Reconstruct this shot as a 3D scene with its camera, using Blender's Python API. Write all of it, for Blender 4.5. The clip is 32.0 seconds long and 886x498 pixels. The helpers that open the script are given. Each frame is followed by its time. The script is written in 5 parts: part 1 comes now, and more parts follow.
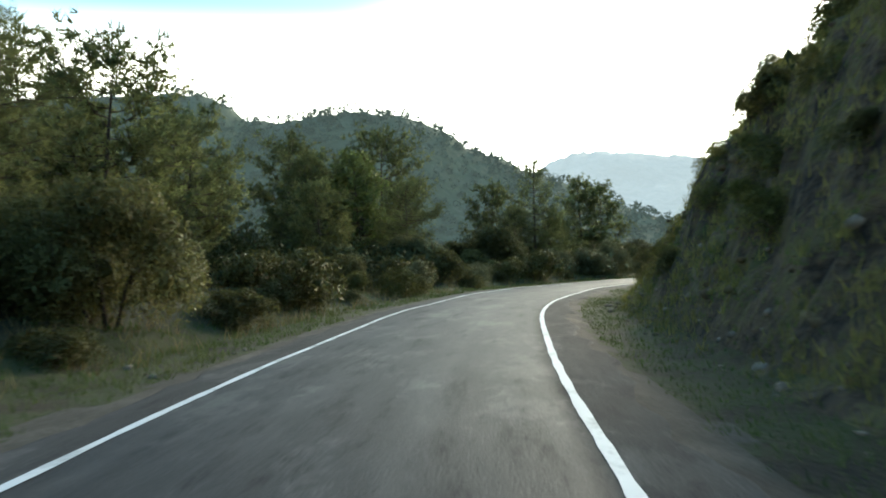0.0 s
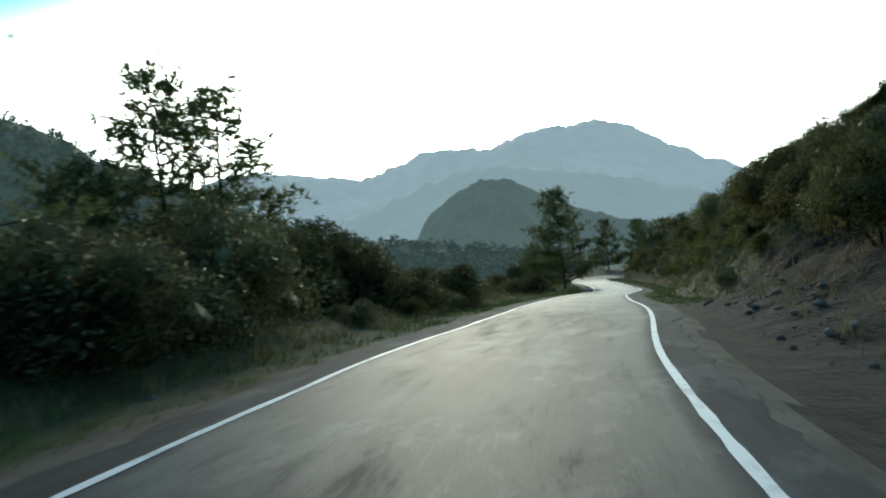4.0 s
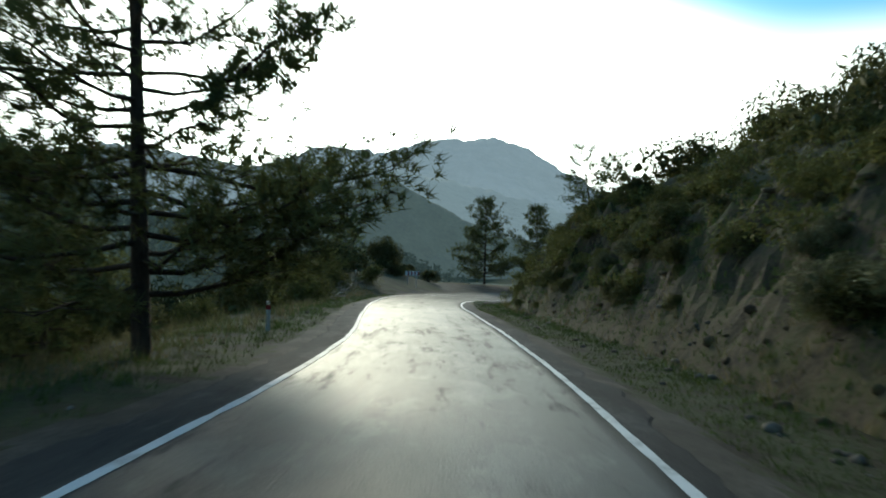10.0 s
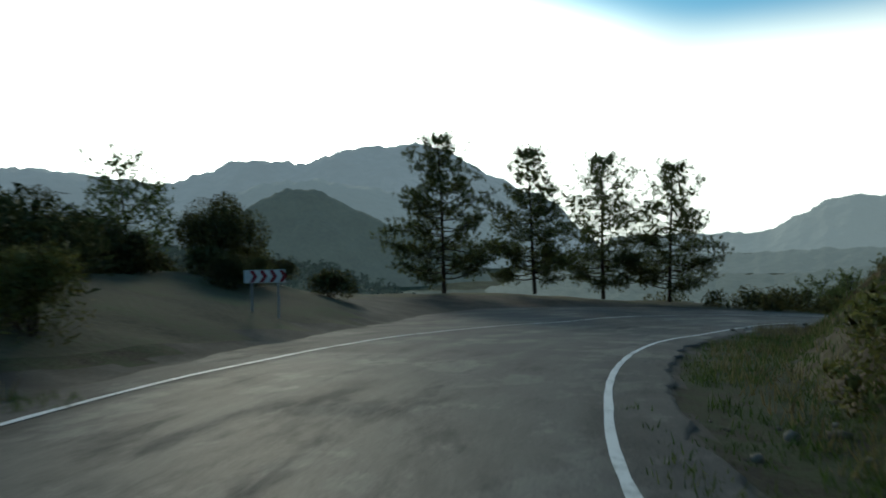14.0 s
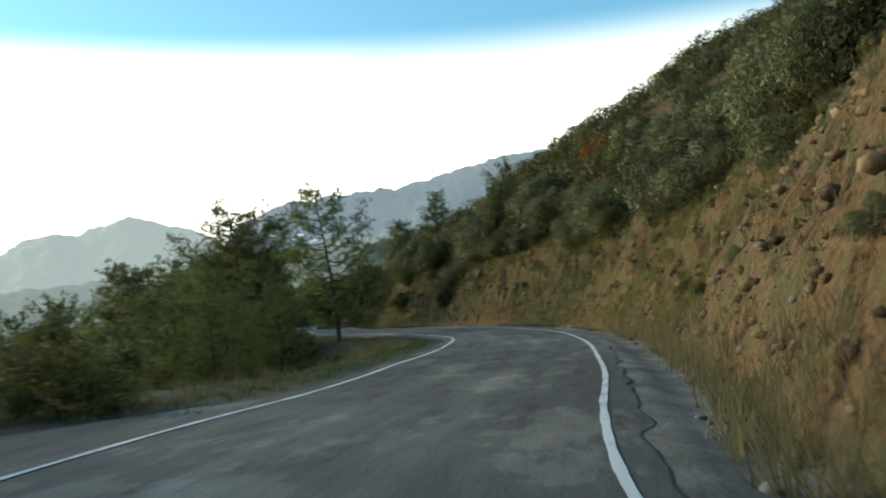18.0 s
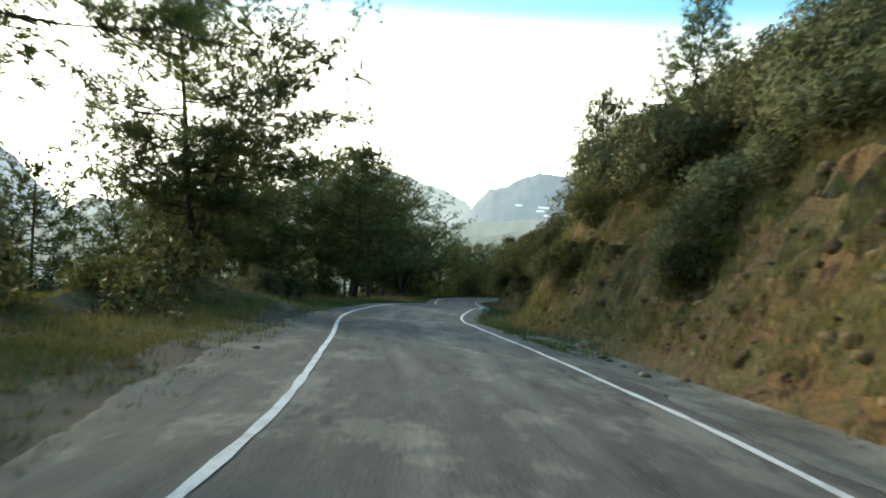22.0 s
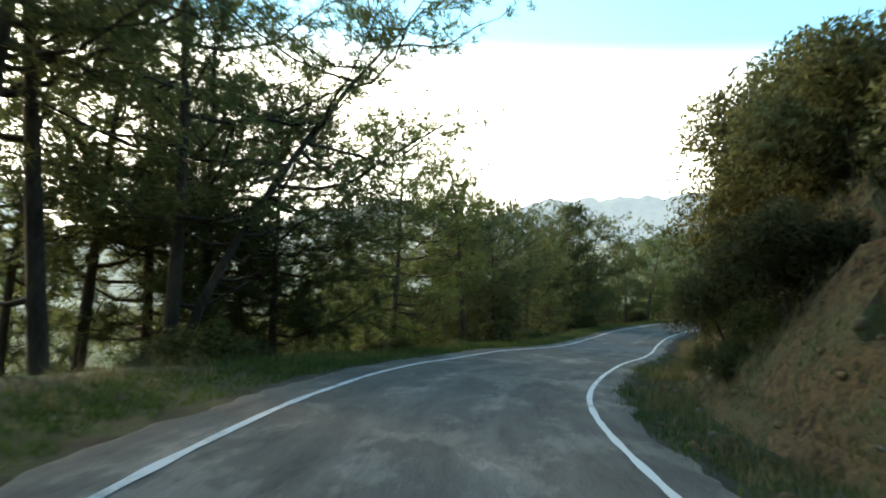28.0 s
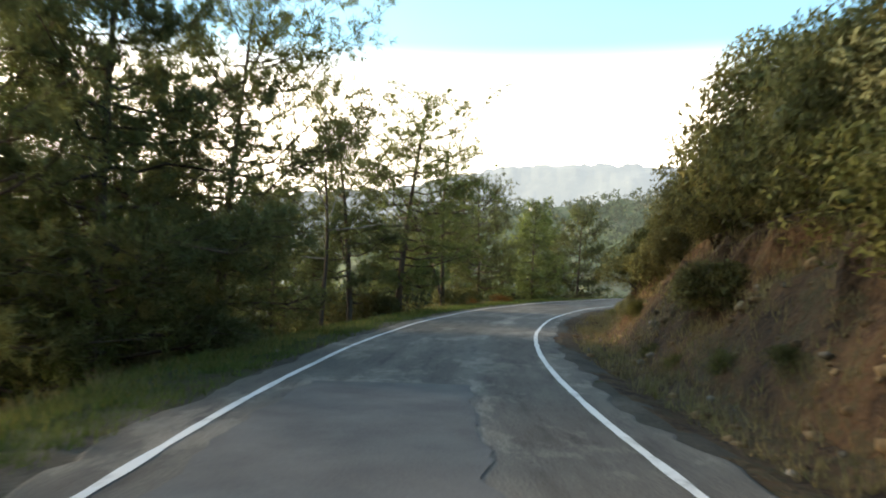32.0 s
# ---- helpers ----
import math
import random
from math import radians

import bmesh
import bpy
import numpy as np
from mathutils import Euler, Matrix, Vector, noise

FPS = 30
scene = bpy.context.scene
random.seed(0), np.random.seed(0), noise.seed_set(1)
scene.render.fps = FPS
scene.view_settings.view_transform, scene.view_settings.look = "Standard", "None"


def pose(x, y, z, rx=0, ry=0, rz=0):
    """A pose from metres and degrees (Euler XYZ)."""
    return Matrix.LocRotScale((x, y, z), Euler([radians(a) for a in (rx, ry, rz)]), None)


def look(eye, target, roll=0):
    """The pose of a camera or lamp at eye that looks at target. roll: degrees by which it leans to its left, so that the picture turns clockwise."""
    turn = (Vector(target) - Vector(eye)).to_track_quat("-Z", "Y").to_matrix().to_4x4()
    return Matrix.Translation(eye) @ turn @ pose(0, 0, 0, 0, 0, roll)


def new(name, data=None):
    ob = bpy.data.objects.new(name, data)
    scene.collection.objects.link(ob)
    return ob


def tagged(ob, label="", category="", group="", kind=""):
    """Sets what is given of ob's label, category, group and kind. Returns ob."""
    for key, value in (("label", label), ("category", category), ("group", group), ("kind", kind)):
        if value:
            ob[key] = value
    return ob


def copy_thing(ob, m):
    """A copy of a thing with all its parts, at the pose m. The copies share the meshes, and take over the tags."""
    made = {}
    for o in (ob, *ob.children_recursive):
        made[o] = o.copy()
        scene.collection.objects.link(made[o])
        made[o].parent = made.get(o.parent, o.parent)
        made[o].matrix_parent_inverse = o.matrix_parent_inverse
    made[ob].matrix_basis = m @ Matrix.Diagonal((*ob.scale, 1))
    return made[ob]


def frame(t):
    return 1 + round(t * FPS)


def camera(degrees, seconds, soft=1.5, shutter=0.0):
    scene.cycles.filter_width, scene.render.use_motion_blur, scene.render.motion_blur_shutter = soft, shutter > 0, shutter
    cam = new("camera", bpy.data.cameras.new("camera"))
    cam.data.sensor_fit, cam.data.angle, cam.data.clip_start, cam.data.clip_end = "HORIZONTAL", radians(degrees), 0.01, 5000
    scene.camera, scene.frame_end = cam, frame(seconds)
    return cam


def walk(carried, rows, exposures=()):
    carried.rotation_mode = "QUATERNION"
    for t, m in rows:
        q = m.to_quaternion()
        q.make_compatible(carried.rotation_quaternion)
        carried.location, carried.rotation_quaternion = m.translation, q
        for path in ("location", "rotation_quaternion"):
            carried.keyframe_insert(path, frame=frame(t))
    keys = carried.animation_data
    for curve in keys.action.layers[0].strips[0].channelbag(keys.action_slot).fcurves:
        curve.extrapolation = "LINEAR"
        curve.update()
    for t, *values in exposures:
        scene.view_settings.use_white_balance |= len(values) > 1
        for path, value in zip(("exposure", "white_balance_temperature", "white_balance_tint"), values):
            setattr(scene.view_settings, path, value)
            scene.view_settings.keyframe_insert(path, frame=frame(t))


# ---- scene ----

# ---------- camera and its drive ----------
cam = camera(61.0, 32.0, soft=1.8, shutter=0.25)
ROWS = [
    (0, 26.07, -77.90, 5.25, 88.15, 2.70, 39.90), (0.5, 22.50, -72.75, 4.87, 87.85, 2.70, 41.17), (1, 19.00, -67.34, 4.56, 86.62, 2.67, 40.82),
    (1.5, 15.73, -61.64, 4.18, 87.37, 3.30, 36.86), (2, 12.65, -55.70, 3.82, 87.25, 3.35, 34.32), (2.5, 9.60, -49.86, 3.44, 88.31, 1.90, 32.40),
    (3, 6.95, -43.85, 2.99, 88.82, 2.72, 27.70), (3.5, 4.73, -37.58, 2.56, 87.90, 6.09, 18.98), (4, 3.22, -31.57, 2.18, 88.33, 4.56, 14.52),
    (4.5, 2.00, -25.55, 1.87, 88.30, 6.64, 7.09), (5, 1.08, -19.32, 1.49, 88.74, 2.99, 4.10), (5.5, 0.44, -12.95, 1.05, 88.79, 0.85, 2.61),
    (6, 0.09, -6.51, 0.55, 88.18, 0.77, 1.33), (6.5, -0.00, -0.00, 0.00, 87.09, 1.38, 0.00), (7, 0.20, 6.61, -0.61, 87.55, -0.44, -1.29),
    (7.5, 0.54, 13.33, -1.20, 87.51, -1.51, -0.48), (8, 0.71, 20.07, -1.75, 88.26, -1.78, -0.12), (8.5, 0.97, 26.85, -2.34, 89.21, -0.62, -1.10),
    (9, 1.10, 33.60, -2.96, 88.46, -1.45, -1.03), (9.5, 1.15, 40.35, -3.59, 90.21, -1.26, 2.93), (10, 0.89, 47.13, -4.16, 88.79, -2.41, 6.16),
    (10.5, 0.62, 53.81, -4.61, 89.16, -0.77, 8.05), (11, 0.06, 60.46, -4.98, 88.69, 0.88, 7.78), (11.5, -0.77, 67.04, -5.45, 91.88, 1.41, 9.01),
    (12, -1.69, 73.33, -5.84, 91.20, 1.59, 11.25), (12.5, -2.56, 79.10, -6.08, 90.95, 2.40, 9.58), (13, -3.17, 84.26, -6.43, 89.02, 5.87, 5.39),
    (13.5, -3.80, 89.30, -6.79, 89.80, 3.54, 6.08), (14, -3.70, 95.00, -7.16, 89.46, 0.98, 0.63), (14.5, -2.92, 101.00, -7.54, 89.36, 0.25, -6.05),
    (15, -1.51, 107.11, -7.94, 89.84, 1.16, -11.81), (15.5, 0.46, 113.22, -8.36, 90.41, 3.02, -16.89), (16, 2.91, 119.31, -8.86, 88.70, 2.48, -23.56),
    (16.5, 5.88, 125.06, -9.37, 91.22, 2.80, -30.07), (17, 9.24, 130.30, -9.81, 89.03, 3.23, -40.46), (17.5, 13.48, 134.93, -10.26, 89.38, 2.19, -46.64),
    (18, 18.23, 138.66, -10.73, 89.86, 4.28, -55.53), (18.5, 23.02, 141.61, -11.19, 89.97, 2.75, -61.61), (19, 28.02, 144.35, -11.67, 88.93, 0.28, -61.60),
    (19.5, 33.22, 147.04, -12.13, 89.94, 0.46, -63.65), (20, 38.76, 149.70, -12.62, 89.37, -0.11, -59.89), (20.5, 44.18, 152.89, -13.15, 89.03, -3.21, -53.06),
    (21, 49.00, 156.65, -13.68, 86.23, -4.60, -44.82), (21.5, 53.36, 160.96, -14.24, 87.64, -3.94, -40.20), (22, 57.81, 166.01, -14.79, 88.26, -3.74, -36.97),
    (22.5, 62.07, 171.57, -15.29, 87.52, -4.45, -33.66), (23, 65.94, 177.12, -15.78, 88.56, -4.59, -31.92), (23.5, 69.67, 182.54, -16.34, 90.00, -1.20, -34.64),
    (24, 73.40, 187.50, -16.83, 88.50, 0.63, -35.99), (24.5, 77.33, 192.33, -17.26, 88.78, 0.07, -38.48), (25, 81.37, 197.23, -17.71, 88.97, -0.04, -39.72),
    (25.5, 85.45, 202.15, -18.24, 88.94, -0.05, -40.15), (26, 89.58, 207.07, -18.85, 88.63, -0.22, -40.13), (26.5, 93.75, 211.98, -19.53, 88.13, -0.70, -39.90),
    (27, 97.98, 217.04, -20.19, 88.34, -1.11, -39.70), (27.5, 102.17, 222.10, -20.78, 87.07, -0.31, -39.81), (28, 106.59, 227.15, -21.29, 90.49, -3.66, -36.54),
    (28.5, 111.11, 231.97, -21.81, 88.93, 0.95, -42.60), (29, 115.79, 236.53, -22.29, 88.82, 0.74, -45.36), (29.5, 120.69, 240.90, -22.74, 90.76, 2.82, -50.33),
    (30, 125.58, 244.99, -23.18, 91.50, 1.80, -55.09), (30.5, 130.58, 248.89, -23.64, 90.68, -0.62, -56.11), (31, 135.52, 252.54, -24.08, 90.33, -0.17, -57.41),
    (31.5, 140.44, 256.05, -24.49, 92.45, -0.96, -56.96), (32, 145.52, 259.29, -24.74, 91.15, -1.47, -57.43),
]

EXPOSURES = [(0.0, 0.83, 7700, 3), (2.0, 0.58, 7500, 1), (4.0, -0.04, 6800, -4), (9.0, -0.16, 6800, -3), (12.0, -1.02, 6550, -5), (13.0, -1.02, 6800, -2), (16.5, -0.42, 6500, -4), (18.5, 0.38, 8000, 5), (20.0, 0.60, 7900, 3), (22.0, 0.80, 8100, 3), (24.5, 0.95, 8300, 2), (27.0, 1.38, 8600, 4), (29.0, 1.35, 8700, 5), (32.0, 1.40, 10000, 16)]
walk(cam, [(r[0], pose(*r[1:])) for r in ROWS], EXPOSURES)

# ---------- world and sun ----------
SUN_BEARING, SUN_HEIGHT = 14.0, 19.0      # degrees left of +y, above the horizon
world = bpy.data.worlds.new("hazy_sky")
scene.world = world
world.use_nodes = True
wn, wl = world.node_tree.nodes, world.node_tree.links
sky = wn.new("ShaderNodeTexSky")
sky.sky_type, sky.sun_disc = "NISHITA", False
sky.sun_elevation, sky.sun_rotation = radians(SUN_HEIGHT), radians(-SUN_BEARING)
sky.dust_density, sky.air_density, sky.ozone_density = 0.6, 1.2, 4.0
cloud = wn.new("ShaderNodeTexNoise")
cloud.inputs["Scale"].default_value, cloud.inputs["Detail"].default_value = 1.6, 6
coord, stretch = wn.new("ShaderNodeTexCoord"), wn.new("ShaderNodeMapping")
stretch.inputs["Scale"].default_value = (1, 1, 3.5)
wl.new(coord.outputs["Generated"], stretch.inputs["Vector"])
wl.new(stretch.outputs["Vector"], cloud.inputs["Vector"])
def sky_math(kind, a, b):
    node = wn.new("ShaderNodeMath")
    node.operation = kind
    for k, v in enumerate((a, b)):
        if isinstance(v, (int, float)):
            node.inputs[k].default_value = v
        else:
            wl.new(v, node.inputs[k])
    return node.outputs[0]


def sky_range(value, f0, f1, t0, t1):
    node = wn.new("ShaderNodeMapRange")
    node.interpolation_type = "SMOOTHSTEP"
    for k, v in zip(("From Min", "From Max", "To Min", "To Max"), (f0, f1, t0, t1)):
        node.inputs[k].default_value = v
    wl.new(value, node.inputs["Value"])
    return node.outputs["Result"]


SUN_WAY = (-math.sin(radians(SUN_BEARING)) * math.cos(radians(SUN_HEIGHT)), math.cos(radians(SUN_BEARING)) * math.cos(radians(SUN_HEIGHT)), math.sin(radians(SUN_HEIGHT)))
split, dot = wn.new("ShaderNodeSeparateXYZ"), wn.new("ShaderNodeVectorMath")
dot.operation = "DOT_PRODUCT"
dot.inputs[1].default_value = SUN_WAY
wl.new(coord.outputs["Generated"], split.inputs["Vector"])
wl.new(coord.outputs["Generated"], dot.inputs[0])
# a veil of thin cloud, dense and bright low down and towards the sun, open overhead
toward = sky_range(dot.outputs["Value"], 0.84, 1.0, 0.0, 0.06)
low = sky_range(sky_math("SUBTRACT", split.outputs["Z"], toward), 0.205, 0.285, 1.0, 0.04)
veil = sky_math("MULTIPLY", sky_range(cloud.outputs["Fac"], 0.3, 0.6, 0.75, 1.0), low)
bright = sky_math("ADD", sky_range(dot.outputs["Value"], -0.5, 0.25, 0.7, 1.2), sky_math("ADD", sky_range(dot.outputs["Value"], 0.3, 1.0, 0.0, 0.8), sky_range(dot.outputs["Value"], 0.86, 1.0, 0.0, 4.0)))
bright = sky_math("MULTIPLY", bright, sky_range(split.outputs["Z"], 0.05, 0.34, 1.4, 0.95))
mix = wn.new("ShaderNodeMix")
mix.data_type = "RGBA"
tint = wn.new("ShaderNodeVectorMath")
tint.operation = "SCALE"
tint.inputs[0].default_value = (8.7, 9.2, 9.2)
wl.new(bright, tint.inputs["Scale"])
wl.new(tint.outputs["Vector"], mix.inputs["B"])
wl.new(veil, mix.inputs["Factor"])
deep = wn.new("ShaderNodeVectorMath")
deep.operation = "MULTIPLY"
deep.inputs[1].default_value = (0.62, 1.25, 1.45)
wl.new(sky.outputs["Color"], deep.inputs[0])
wl.new(deep.outputs["Vector"], mix.inputs["A"])
wl.new(mix.outputs["Result"], wn["Background"].inputs["Color"])
wn["Background"].inputs["Strength"].default_value = 0.15

sun = new("sun", bpy.data.lights.new("sun", "SUN"))
sun.data.energy, sun.data.angle, sun.data.color = 1.7, radians(9), (1.0, 0.88, 0.72)
ry = Vector((-math.sin(radians(SUN_BEARING)) * math.cos(radians(SUN_HEIGHT)),
             math.cos(radians(SUN_BEARING)) * math.cos(radians(SUN_HEIGHT)), math.sin(radians(SUN_HEIGHT))))
sun.matrix_world = look(ry * 100, (0, 0, 0))


# ---------- materials ----------
def material(name, colors, scale=1.0, fine=None, rough=0.9, bump=0.3, bump_scale=None, detail=6, spread=(0.35, 0.65), per_object=0.0,
             translucent=0.0, glow=None, stretch=(1, 1, 1), island=0.0, cells=0.0):
    """A procedural surface: two to four colours mixed by a broad noise and a fine one, with relief."""
    m = bpy.data.materials.new(name)
    m.use_nodes = True
    n, l = m.node_tree.nodes, m.node_tree.links
    b = n["Principled BSDF"]
    co, mp = n.new("ShaderNodeTexCoord"), n.new("ShaderNodeMapping")
    mp.inputs["Scale"].default_value = stretch
    l.new(co.outputs["Object"], mp.inputs["Vector"])
    broad, grain = n.new("ShaderNodeTexNoise"), n.new("ShaderNodeTexNoise")
    for node, s, d in ((broad, scale, detail), (grain, fine or scale * 11, 4)):
        node.inputs["Scale"].default_value, node.inputs["Detail"].default_value = s, d
        l.new(mp.outputs["Vector"], node.inputs["Vector"])
    add = n.new("ShaderNodeMix")
    add.data_type = "FLOAT"
    add.inputs[0].default_value = 0.38
    l.new(broad.outputs["Fac"], add.inputs[2])
    l.new(grain.outputs["Fac"], add.inputs[3])
    ramp = n.new("ShaderNodeValToRGB")
    l.new(add.outputs[0], ramp.inputs["Fac"])
    e = ramp.color_ramp.elements
    e[0].position, e[1].position = spread
    e[0].color, e[1].color = (*colors[0], 1), (*colors[-1], 1)
    for i, c in enumerate(colors[1:-1]):
        e.new(spread[0] + (spread[1] - spread[0]) * (i + 1) / (len(colors) - 1)).color = (*c, 1)
    out = ramp.outputs["Color"]
    if per_object or island:
        info = n.new("ShaderNodeObjectInfo") if per_object else n.new("ShaderNodeNewGeometry")
        hsv, mr = n.new("ShaderNodeHueSaturation"), n.new("ShaderNodeMapRange")
        k = per_object or island
        mr.inputs["To Min"].default_value, mr.inputs["To Max"].default_value = 1 - k, 1 + k
        l.new(info.outputs["Random" if per_object else "Random Per Island"], mr.inputs["Value"])
        l.new(mr.outputs["Result"], hsv.inputs["Value"])
        l.new(out, hsv.inputs["Color"])
        out = hsv.outputs["Color"]
    height = add.outputs[0]
    if cells:                                    # broken stone: facets of slightly different tone with dark joints
        warp, cell, joint = n.new("ShaderNodeVectorMath"), n.new("ShaderNodeTexVoronoi"), n.new("ShaderNodeTexVoronoi")
        warp.operation = "MULTIPLY_ADD"
        l.new(broad.outputs["Color"], warp.inputs[0])
        warp.inputs[1].default_value = (0.8, 0.8, 0.8)
        l.new(mp.outputs["Vector"], warp.inputs[2])
        joint.feature = "DISTANCE_TO_EDGE"
        for node in (cell, joint):
            node.inputs["Scale"].default_value = cells
            l.new(warp.outputs["Vector"], node.inputs["Vector"])
        dull, gap, tone, low = n.new("ShaderNodeSeparateColor"), n.new("ShaderNodeMapRange"), n.new("ShaderNodeMapRange"), n.new("ShaderNodeMath")
        l.new(cell.outputs["Color"], dull.inputs[0])
        l.new(dull.outputs[0], tone.inputs["Value"])
        tone.inputs["To Min"].default_value, tone.inputs["To Max"].default_value = 0.84, 1.13
        l.new(joint.outputs["Distance"], gap.inputs["Value"])
        gap.inputs["From Max"].default_value, gap.inputs["To Min"].default_value = 0.05, 0.95
        low.operation = "MULTIPLY"
        l.new(tone.outputs["Result"], low.inputs[0])
        l.new(gap.outputs["Result"], low.inputs[1])
        hs = n.new("ShaderNodeHueSaturation")
        l.new(out, hs.inputs["Color"])
        l.new(low.outputs[0], hs.inputs["Value"])
        out = hs.outputs["Color"]
        stack = n.new("ShaderNodeMath")
        stack.operation = "ADD"
        l.new(height, stack.inputs[0])
        l.new(low.outputs[0], stack.inputs[1])
        height = stack.outputs[0]
    l.new(out, b.inputs["Base Color"])
    b.inputs["Roughness"].default_value = rough
    b.inputs["Specular IOR Level"].default_value = 0.25
    if bump:
        bp = n.new("ShaderNodeBump")
        bp.inputs["Strength"].default_value, bp.inputs["Distance"].default_value = bump, bump_scale or 0.05
        l.new(height, bp.inputs["Height"])
        l.new(bp.outputs["Normal"], b.inputs["Normal"])
    if translucent:
        tr, ms = n.new("ShaderNodeBsdfTranslucent"), n.new("ShaderNodeMixShader")
        l.new(out, tr.inputs["Color"])
        ms.inputs["Fac"].default_value = translucent
        l.new(b.outputs["BSDF"], ms.inputs[1])
        l.new(tr.outputs["BSDF"], ms.inputs[2])
        l.new(ms.outputs["Shader"], n["Material Output"].inputs["Surface"])
    if glow:                                     # emission that imitates haze in front of far ranges and greenhouses
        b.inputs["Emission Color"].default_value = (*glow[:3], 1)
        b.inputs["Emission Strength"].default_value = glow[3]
    return m


def asphalt_material():
    m = bpy.data.materials.new("asphalt")
    m.use_nodes = True
    n, l = m.node_tree.nodes, m.node_tree.links
    b = n["Principled BSDF"]
    co = n.new("ShaderNodeTexCoord")

    def noise_node(scale, detail, stretch=(1, 1, 1), rough=0.5):
        mp, t = n.new("ShaderNodeMapping"), n.new("ShaderNodeTexNoise")
        mp.inputs["Scale"].default_value = stretch
        l.new(co.outputs["UV"], mp.inputs["Vector"])
        l.new(mp.outputs["Vector"], t.inputs["Vector"])
        t.inputs["Scale"].default_value, t.inputs["Detail"].default_value, t.inputs["Roughness"].default_value = scale, detail, rough
        return t.outputs["Fac"]

    def ramp_node(value, stops):
        r = n.new("ShaderNodeValToRGB")
        e = r.color_ramp.elements
        e[0].position, e[1].position = stops[0][0], stops[-1][0]
        e[0].color, e[1].color = (*stops[0][1], 1), (*stops[-1][1], 1)
        for p, c in stops[1:-1]:
            e.new(p).color = (*c, 1)
        l.new(value, r.inputs["Fac"])
        return r.outputs["Color"]

    def blend(kind, fac, a, c):
        x = n.new("ShaderNodeMix")
        x.data_type, x.blend_type = "RGBA", kind
        x.inputs["Factor"].default_value = fac
        l.new(a, x.inputs["A"])
        l.new(c, x.inputs["B"])
        return x.outputs["Result"]

    def ranged_bend(value):
        r = n.new("ShaderNodeMapRange")
        r.inputs["From Min"].default_value, r.inputs["From Max"].default_value = 170, 225
        l.new(value, r.inputs["Value"])
        return r.outputs["Result"]

    patches = noise_node(2.4, 14, (1.0, 0.17, 1), 0.74)      # worn, polished patches drawn out along the lane
    drifts = noise_node(0.22, 3, (1.2, 0.35, 1), 0.5)
    streaks = noise_node(2.6, 8, (1.0, 0.09, 1), 0.7)
    stones = noise_node(38, 3)
    cracks = noise_node(2.2, 8, (1, 0.45, 1), 0.7)
    tone = ramp_node(patches, [(0.34, (0.036, 0.036, 0.037)), (0.40, (0.044, 0.044, 0.044)), (0.44, (0.053, 0.052, 0.051)), (0.66, (0.073, 0.072, 0.069))])
    broad = ramp_node(drifts, [(0.36, (0.80, 0.80, 0.80)), (0.62, (1.14, 1.14, 1.14))])
    tone = blend("MULTIPLY", 1, tone, broad)
    drawn = ramp_node(streaks, [(0.3, (0.84, 0.84, 0.84)), (0.7, (1.16, 1.16, 1.15))])
    speck = ramp_node(stones, [(0.3, (0.62, 0.62, 0.62)), (0.7, (1.35, 1.34, 1.3))])
    scabs = noise_node(0.75, 13, (1.0, 0.42, 1), 0.70)       # pale worn scabs with ragged edges
    pale = ramp_node(scabs, [(0.40, (0.86, 0.86, 0.86)), (0.53, (0.97, 0.97, 0.97)), (0.565, (1.42, 1.41, 1.38)), (0.68, (1.62, 1.61, 1.56))])
    tone = blend("MULTIPLY", 1, tone, pale)
    dark = ramp_node(cracks, [(0.29, (0.74, 0.74, 0.74)), (0.36, (1, 1, 1))])
    # wheel tracks, a little paler and smoother than the crown between them
    part_uv, ring = n.new("ShaderNodeSeparateXYZ"), n.new("ShaderNodeMath")
    l.new(co.outputs["UV"], part_uv.inputs["Vector"])
    ring.operation = "ABSOLUTE"
    l.new(part_uv.outputs["X"], ring.inputs[0])
    track = ramp_node(ring.outputs[0], [(0.3, (0.9, 0.9, 0.9)), (0.75, (1.18, 1.18, 1.17)), (0.98, (0.9, 0.9, 0.9))])
    bend_tone = ramp_node(ranged_bend(part_uv.outputs["Y"]), [(0.0, (1, 1, 1)), (1.0, (2.3, 2.15, 1.98))])      # worn pale past the bend; colour raised further to offset dim blue skylight
    track = blend("MULTIPLY", 1, track, bend_tone)
    l.new(blend("MULTIPLY", 1, blend("MULTIPLY", 1, blend("MULTIPLY", 1, blend("MULTIPLY", 1, tone, drawn), speck), dark), track), b.inputs["Base Color"])
    # polished by tyres between the lines, more so before the great bend; coarse outside them
    def ranged(value, f0, f1, t0, t1):
        r = n.new("ShaderNodeMapRange")
        for k, v in zip(("From Min", "From Max", "To Min", "To Max"), (f0, f1, t0, t1)):
            r.inputs[k].default_value = v
        l.new(value, r.inputs["Value"])
        return r.outputs["Result"]

    def times(a, c):
        x = n.new("ShaderNodeMath")
        x.operation = "MULTIPLY"
        l.new(a, x.inputs[0])
        l.new(c, x.inputs[1])
        return x.outputs[0]

    side = n.new("ShaderNodeMath")
    side.operation = "MAXIMUM"
    l.new(ranged(ring.outputs[0], 2.05, 2.3, 1.0, 0.0), side.inputs[0])
    l.new(ranged(part_uv.outputs["Y"], 170, 205, 0.0, 1.0), side.inputs[1])
    inside = side.outputs[0]
    worn = times(ranged(part_uv.outputs["Y"], 165, 200, 1.0, 0.35), ranged(part_uv.outputs["Y"], 78, 112, 0.6, 1.0))
    shift = n.new("ShaderNodeMath")
